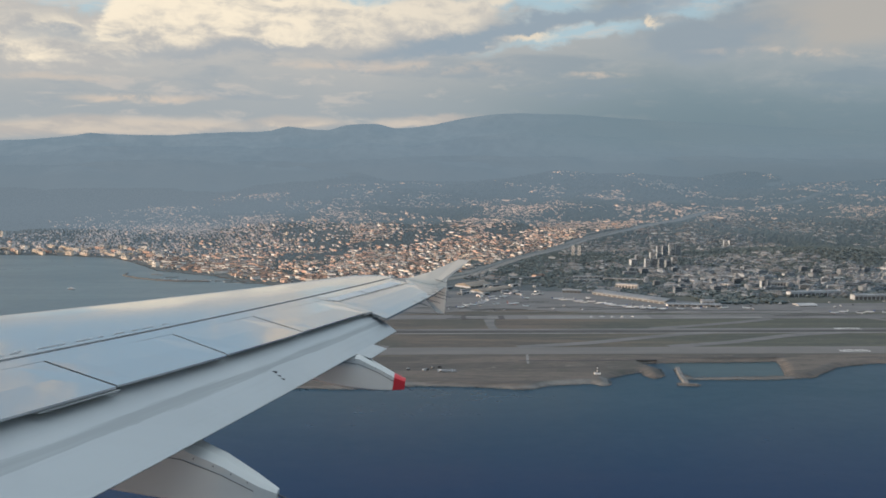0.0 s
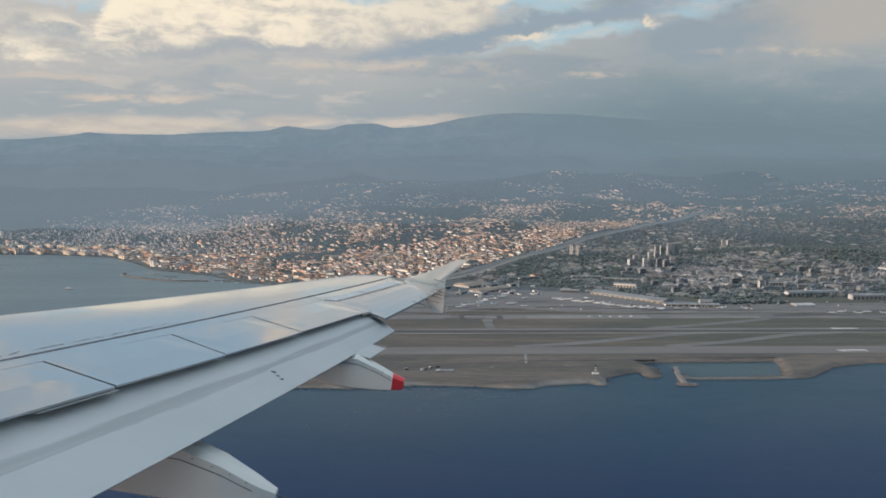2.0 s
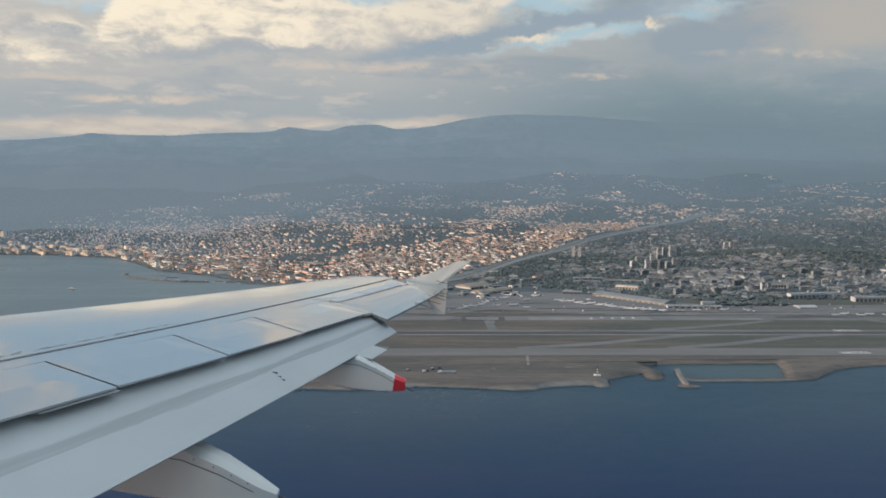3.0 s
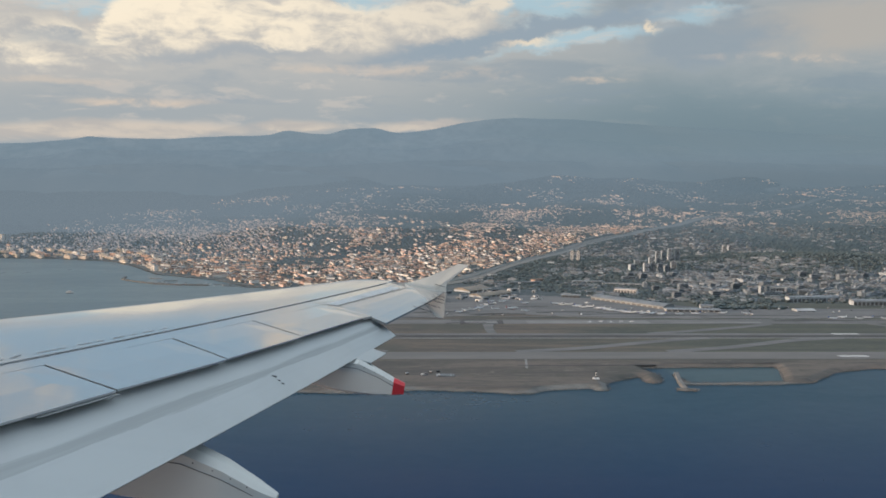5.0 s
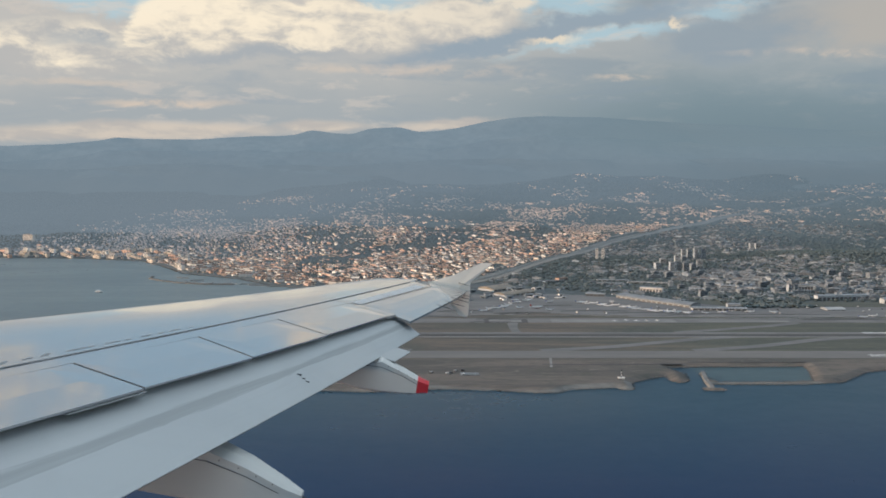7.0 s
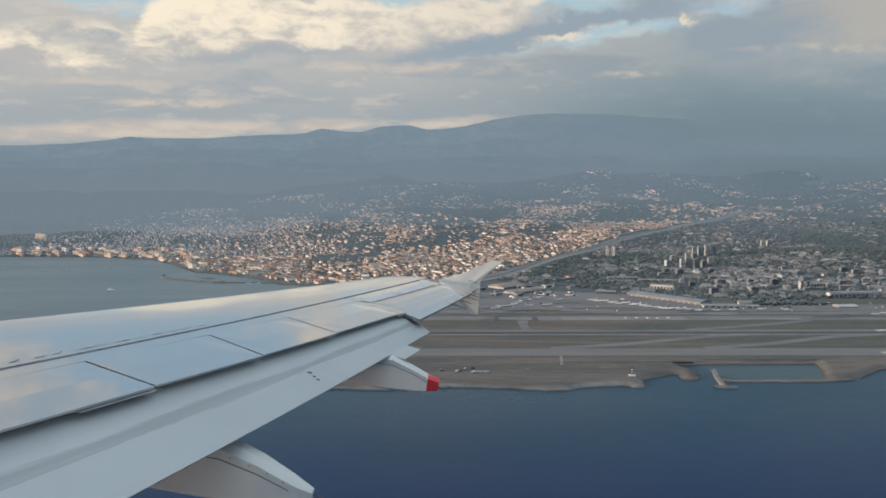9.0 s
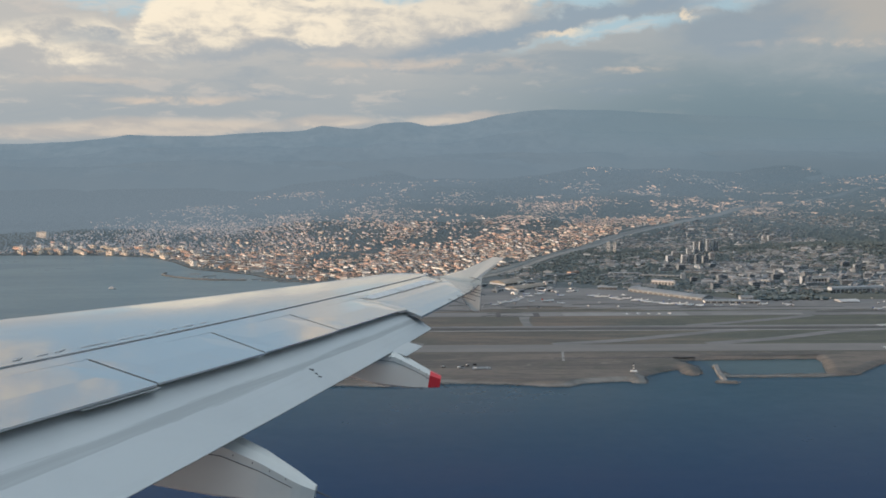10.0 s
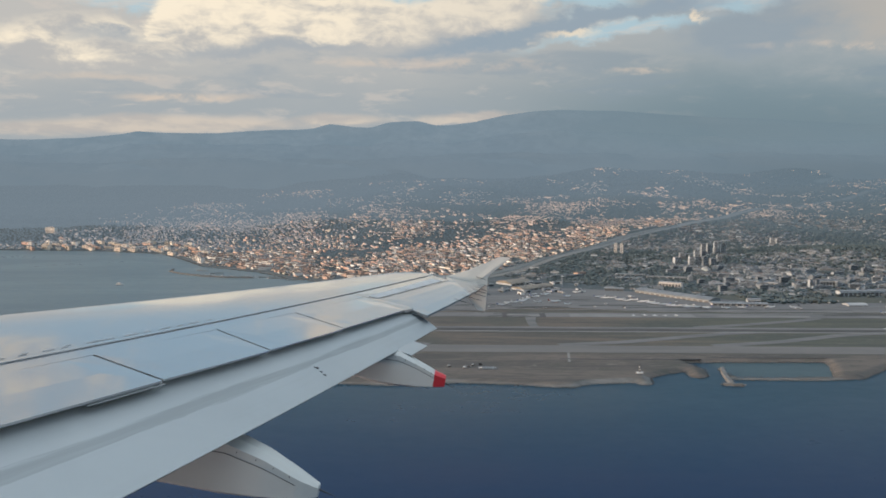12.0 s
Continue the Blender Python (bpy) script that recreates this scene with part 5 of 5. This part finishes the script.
base = [airliner(pose(150, 1470, 4.2, 0, 0, 24), 13, PLANE_RED, "white parked airliner with red fin and engines", "parked airliners"),
        airliner(pose(118, 1560, 4.2, 0, 0, 30), 8.5, PLANE_BLUE, "white parked airliner with blue fin", "parked airliners"),
        airliner(pose(300, 1540, 4.2, 0, 0, 100), 8, PLANE_WHITE, "white parked airliner on the apron", "parked airliners")]
for k in range(12):
    t = k / 11
    copy_thing(base[1 + (k % 4 > 0)], pose(52 + 92 * t + rng.uniform(-5, 5), 1434 + 132 * t + rng.uniform(-6, 6), 4.2, 0, 0, rng.choice((20, 28, 100)) + rng.uniform(-8, 8)))
for k in range(26):
    t = k / 25 * 3
    x, y = np.interp(t, [0, 1, 2, 3], [236, 306, 352, 412]), np.interp(t, [0, 1, 2, 3], [1532, 1474, 1430, 1408])
    copy_thing(base[1 + (k % 5 > 0)], pose(float(x) + rng.uniform(-5, 5), float(y) + 12 * (k % 2) + rng.uniform(-4, 4), 4.2, 0, 0, rng.choice((160, 168, 20)) + rng.uniform(-8, 8)))
for k, (x, y, a) in enumerate(((182, 1540, 30), (172, 1448, 22), (205, 1590, 160), (152, 1600, 150), (120, 1470, 30), (-30, 1470, 40), (10, 1440, 60), (-70, 1440, 50), (440, 1412, 8), (470, 1418, 172), (520, 1424, 176), (560, 1420, 5),
                               (690, 1368, 4), (712, 1380, 175), (735, 1366, 0), (755, 1376, 172), (780, 1366, 3), (820, 1378, 170))):
    copy_thing(base[1 + (k % 3 > 0)], pose(x, y, 4.2, 0, 0, a))
jet = airliner(pose(266, 1334, 4.25, 0, 0, 85), 6, PLANE_WHITE, "small white business jet on the taxiway", "small jets")
for x in (285, 301, 318, 336):
    copy_thing(jet, pose(x, 1336 + 3 * math.sin(x), 4.25, 0, 0, 80 + x % 17))

# ---- the shore: rocks, jetties, light beacon, harbour moles ----
rocks = Heap()
OCT = [(1, 0, 0), (-1, 0, 0), (0, 1, 0), (0, -1, 0), (0, 0, 1), (0, 0, -1)]
OCT_F = [(0, 2, 4), (2, 1, 4), (1, 3, 4), (3, 0, 4), (2, 0, 5), (1, 2, 5), (3, 1, 5), (0, 3, 5)]


def boulders(line, width, gap, low, tall, size):
    for (x0, y0), (x1, y1) in zip(line, line[1:]):
        n = max(1, int(math.dist((x0, y0), (x1, y1)) / gap))
        for k in range(n):
            for r in range(3):
                t = (k + rng.random()) / n
                s = size * rng.uniform(0.6, 1.3)
                x, y = x0 + (x1 - x0) * t + rng.uniform(-width, width), y0 + (y1 - y0) * t + rng.uniform(-width, width)
                z = low + rng.uniform(0, tall)
                rocks.put([(x + p * s * rng.uniform(0.7, 1.2), y + q * s * rng.uniform(0.7, 1.2), z + c * s * 0.7) for p, q, c in OCT], OCT_F, 0)


boulders(COAST[17:], 1.2, 2.0, 0.2, 1.8, 0.6)
boulders(COAST[1:11], 3, 5, 0.2, 1.5, 1.6)


def mole(name, line, width, tall, label):
    """A rock mole standing in the sea along a line."""
    rings = []
    for i, (x, y) in enumerate(line):
        (xa, ya), (xb, yb) = line[max(i - 1, 0)], line[min(i + 1, len(line) - 1)]
        m = math.hypot(xb - xa, yb - ya)
        nx, ny = -(yb - ya) / m, (xb - xa) / m
        rings.append([(x + nx * s * width, y + ny * s * width, z) for s, z in ((-1.0, -3), (-0.55, tall), (0.55, tall), (1.0, -3))])
    v, f = loft(rings)
    tagged(shape(name, v, f, ROCK), label, "breakwater")
    boulders(line, width * 0.7, 2.4, tall * 0.2, tall * 0.7, 1.2)


mole("jetty", [(306, 990), (301, 965), (297, 940), (295, 915)], 4.2, 2.6, "short grey stone jetty with a rounded head")
mole("jetty", [(284, 914), (295, 911), (306, 910)], 3.6, 2.4, "blunt stone head of the jetty")
mole("breakwater", [(-742, 1985), (-735, 1945), (-690, 1900), (-630, 1862), (-569, 1838), (-500, 1833)], 4.5, 2.6, "long curved harbour breakwater of dark rock")
for x, y, n, a in ((-470, 1845, 40, 0.1), (-440, 1822, 44, 0.05), (-610, 1915, 30, 0.2), (-400, 1800, 38, 0.0), (-350, 1785, 34, 0.05), (-660, 1960, 34, -0.3)):
    v, f = box(-n / 2, n / 2, -1.6, 1.6, -2, 1.4)
    ob = tagged(shape("harbour_pier", v, f, ROAD), "narrow grey harbour pier", "pier", "harbour piers")
    ob.matrix_world = pose(x, y, 0, 0, 0, math.degrees(a))
rocks.done("rocks", [ROCK], "pale rocks piled along the shore", "rocks")

beacon = thing("light_beacon", pose(198, 950, 3.9) @ Matrix.Scale(0.85, 4), "small white and dark banded light beacon on the shore", "beacon")
for k in range(5):
    v, f = loft([[(r * math.cos(j * math.pi / 4), r * math.sin(j * math.pi / 4), z) for j in range(8)] for z, r in ((2.0 * k, 1.0 - 0.08 * k), (2.0 * k + 2.0, 0.92 - 0.08 * k))])
    shape("band", v, f, WHITE_MARK if k % 2 == 0 else STEEL, beacon, "white painted band" if k % 2 == 0 else "dark painted band")
v, f = box(-4.5, 4.5, -2.5, 2.5, -1, 1.6)
shape("base", v, f, WHITE_MARK, beacon, "white concrete base")
v, f = loft([[(r * math.cos(j * math.pi / 3), r * math.sin(j * math.pi / 3), z) for j in range(6)] for z, r in ((10, 0.8), (11.4, 0.8), (12.2, 0.1))])
shape("lantern", v, f, PANE, beacon)

boat = thing("motor_yacht", pose(-757, 1712, 0, 0, 0, -8) @ Matrix.Scale(0.85, 4), "white motor yacht at rest in the bay", "boat")
v, f = loft([[(x, s * w, z) for s, z in ((-1, 2.6), (-0.75, -0.6), (0.75, -0.6), (1, 2.6))] for x, w in ((-10, 2.6), (-4, 3.0), (4, 2.8), (8.5, 1.5), (11, 0.15))])
shape("hull", v, f, PLANE_WHITE, boat)
v, f = loft([[(x, s * w, z) for s, z in ((-1, 0.9), (-0.8, -0.62), (0.8, -0.62), (1, 0.9))] for x, w in ((-10.05, 2.45), (-4, 2.85), (4, 2.65), (8.6, 1.4), (10.6, 0.2))])
shape("hull_band", v, f, STEEL, boat, "dark band along the waterline")
v, f = loft([[(x, s * w, z) for s, z in ((-1, 2.6), (-0.85, 4.6), (0.85, 4.6), (1, 2.6))] for x, w in ((-7, 2.0), (2, 2.0), (5, 1.2))])
shape("cabin", v, f, PLANE_WHITE, boat)
v, f = box(-6.4, 3.2, -2.02, 2.02, 3.3, 4.0)
shape("cabin_window", v, f, PANE, boat)
v, f = box(-3.5, 0.5, -1.3, 1.3, 4.6, 6.0)
shape("flybridge", v, f, PLANE_WHITE, boat)

# moored boats in the harbour
for k in range(46):
    x, y = rng.uniform(-640, -330), rng.uniform(-8, 26)
    y += 1852 - (x + 560) * 0.30
    if float(shore(np.array(x), np.array(y))) > -8:
        continue
    ob = thing("moored_boat", pose(x, y, 0, 0, 0, rng.uniform(-20, 20) + 90), "small white boat moored in the harbour", "boat", "boats in the harbour")
    n = rng.uniform(0.7, 1.3)
    v, f = loft([[(a * n, s * w * n, z * n) for s, z in ((-1, 1.2), (-0.7, -0.3), (0.7, -0.3), (1, 1.2))] for a, w in ((-4, 1.2), (1, 1.3), (4, 0.1))])
    shape("hull", v, f, PLANE_WHITE, ob)
    v, f = box(-2 * n, 1 * n, -0.8 * n, 0.8 * n, 1.2 * n, 2.1 * n)
    shape("cabin", v, f, PANE, ob)

# plots, huts and vehicles on the dry strip by the sea
plot = thing("white_plot", pose(19, 968, 4), "pale gravelled plot with low pale covers", "plot")
v, f = box(-12, 12, -8, 8, -0.5, 0.35)
shape("base", v, f, ROCK, plot)
for k in range(8):
    v, f = box(-11 + 2.8 * k, -9 + 2.8 * k, -6.3 + 1.5 * (k % 2), 6.1 - 2 * (k % 3), 0.35, 0.9 + 0.3 * (k % 3))
    shape("cover", v, f, METAL_ROOF, plot, "low pale cover")
for k in range(70):
    x, y = rng.uniform(-62, 12), rng.uniform(958, 985)
    if k < 9:
        continue
    if k > 17:
        x, y = rng.uniform(-200, 900), rng.uniform(1400, 1500) + (80 if k % 3 == 0 else 0) * (k % 2)
    ob = thing("service_van", pose(x, y, 4, 0, 0, rng.uniform(0, 180)), "small parked service van on open ground", "van", "parked vans")
    v, f = box(-2.4, 2.4, -1.0, 1.0, 0.5, 1.3)
    shape("body", v, f, rng.choice((PLANE_WHITE, STEEL, STEEL, PLANE_GREY)), ob)
    cab = [(a, s, z) for s in (-0.95, 0.95) for a, z in ((-2.35, 1.3), (-2.3, 2.3), (1.0, 2.3), (1.9, 1.3))]
    shape("cab", cab, [(0, 1, 2, 3), (7, 6, 5, 4), (0, 4, 5, 1), (1, 5, 6, 2), (2, 6, 7, 3)], rng.choice((PLANE_WHITE, STEEL, PLANE_GREY)), ob)
    for wx in (-1.5, 1.5):
        for wy in (-1, 1):
            v, f = loft([[(wx + 0.45 * math.cos(j * math.pi / 4), wy * 0.98 + dy, 0.45 + 0.45 * math.sin(j * math.pi / 4)) for j in range(8)] for dy in (-0.12, 0.12)])
            shape("wheel", v, f, STEEL, ob)
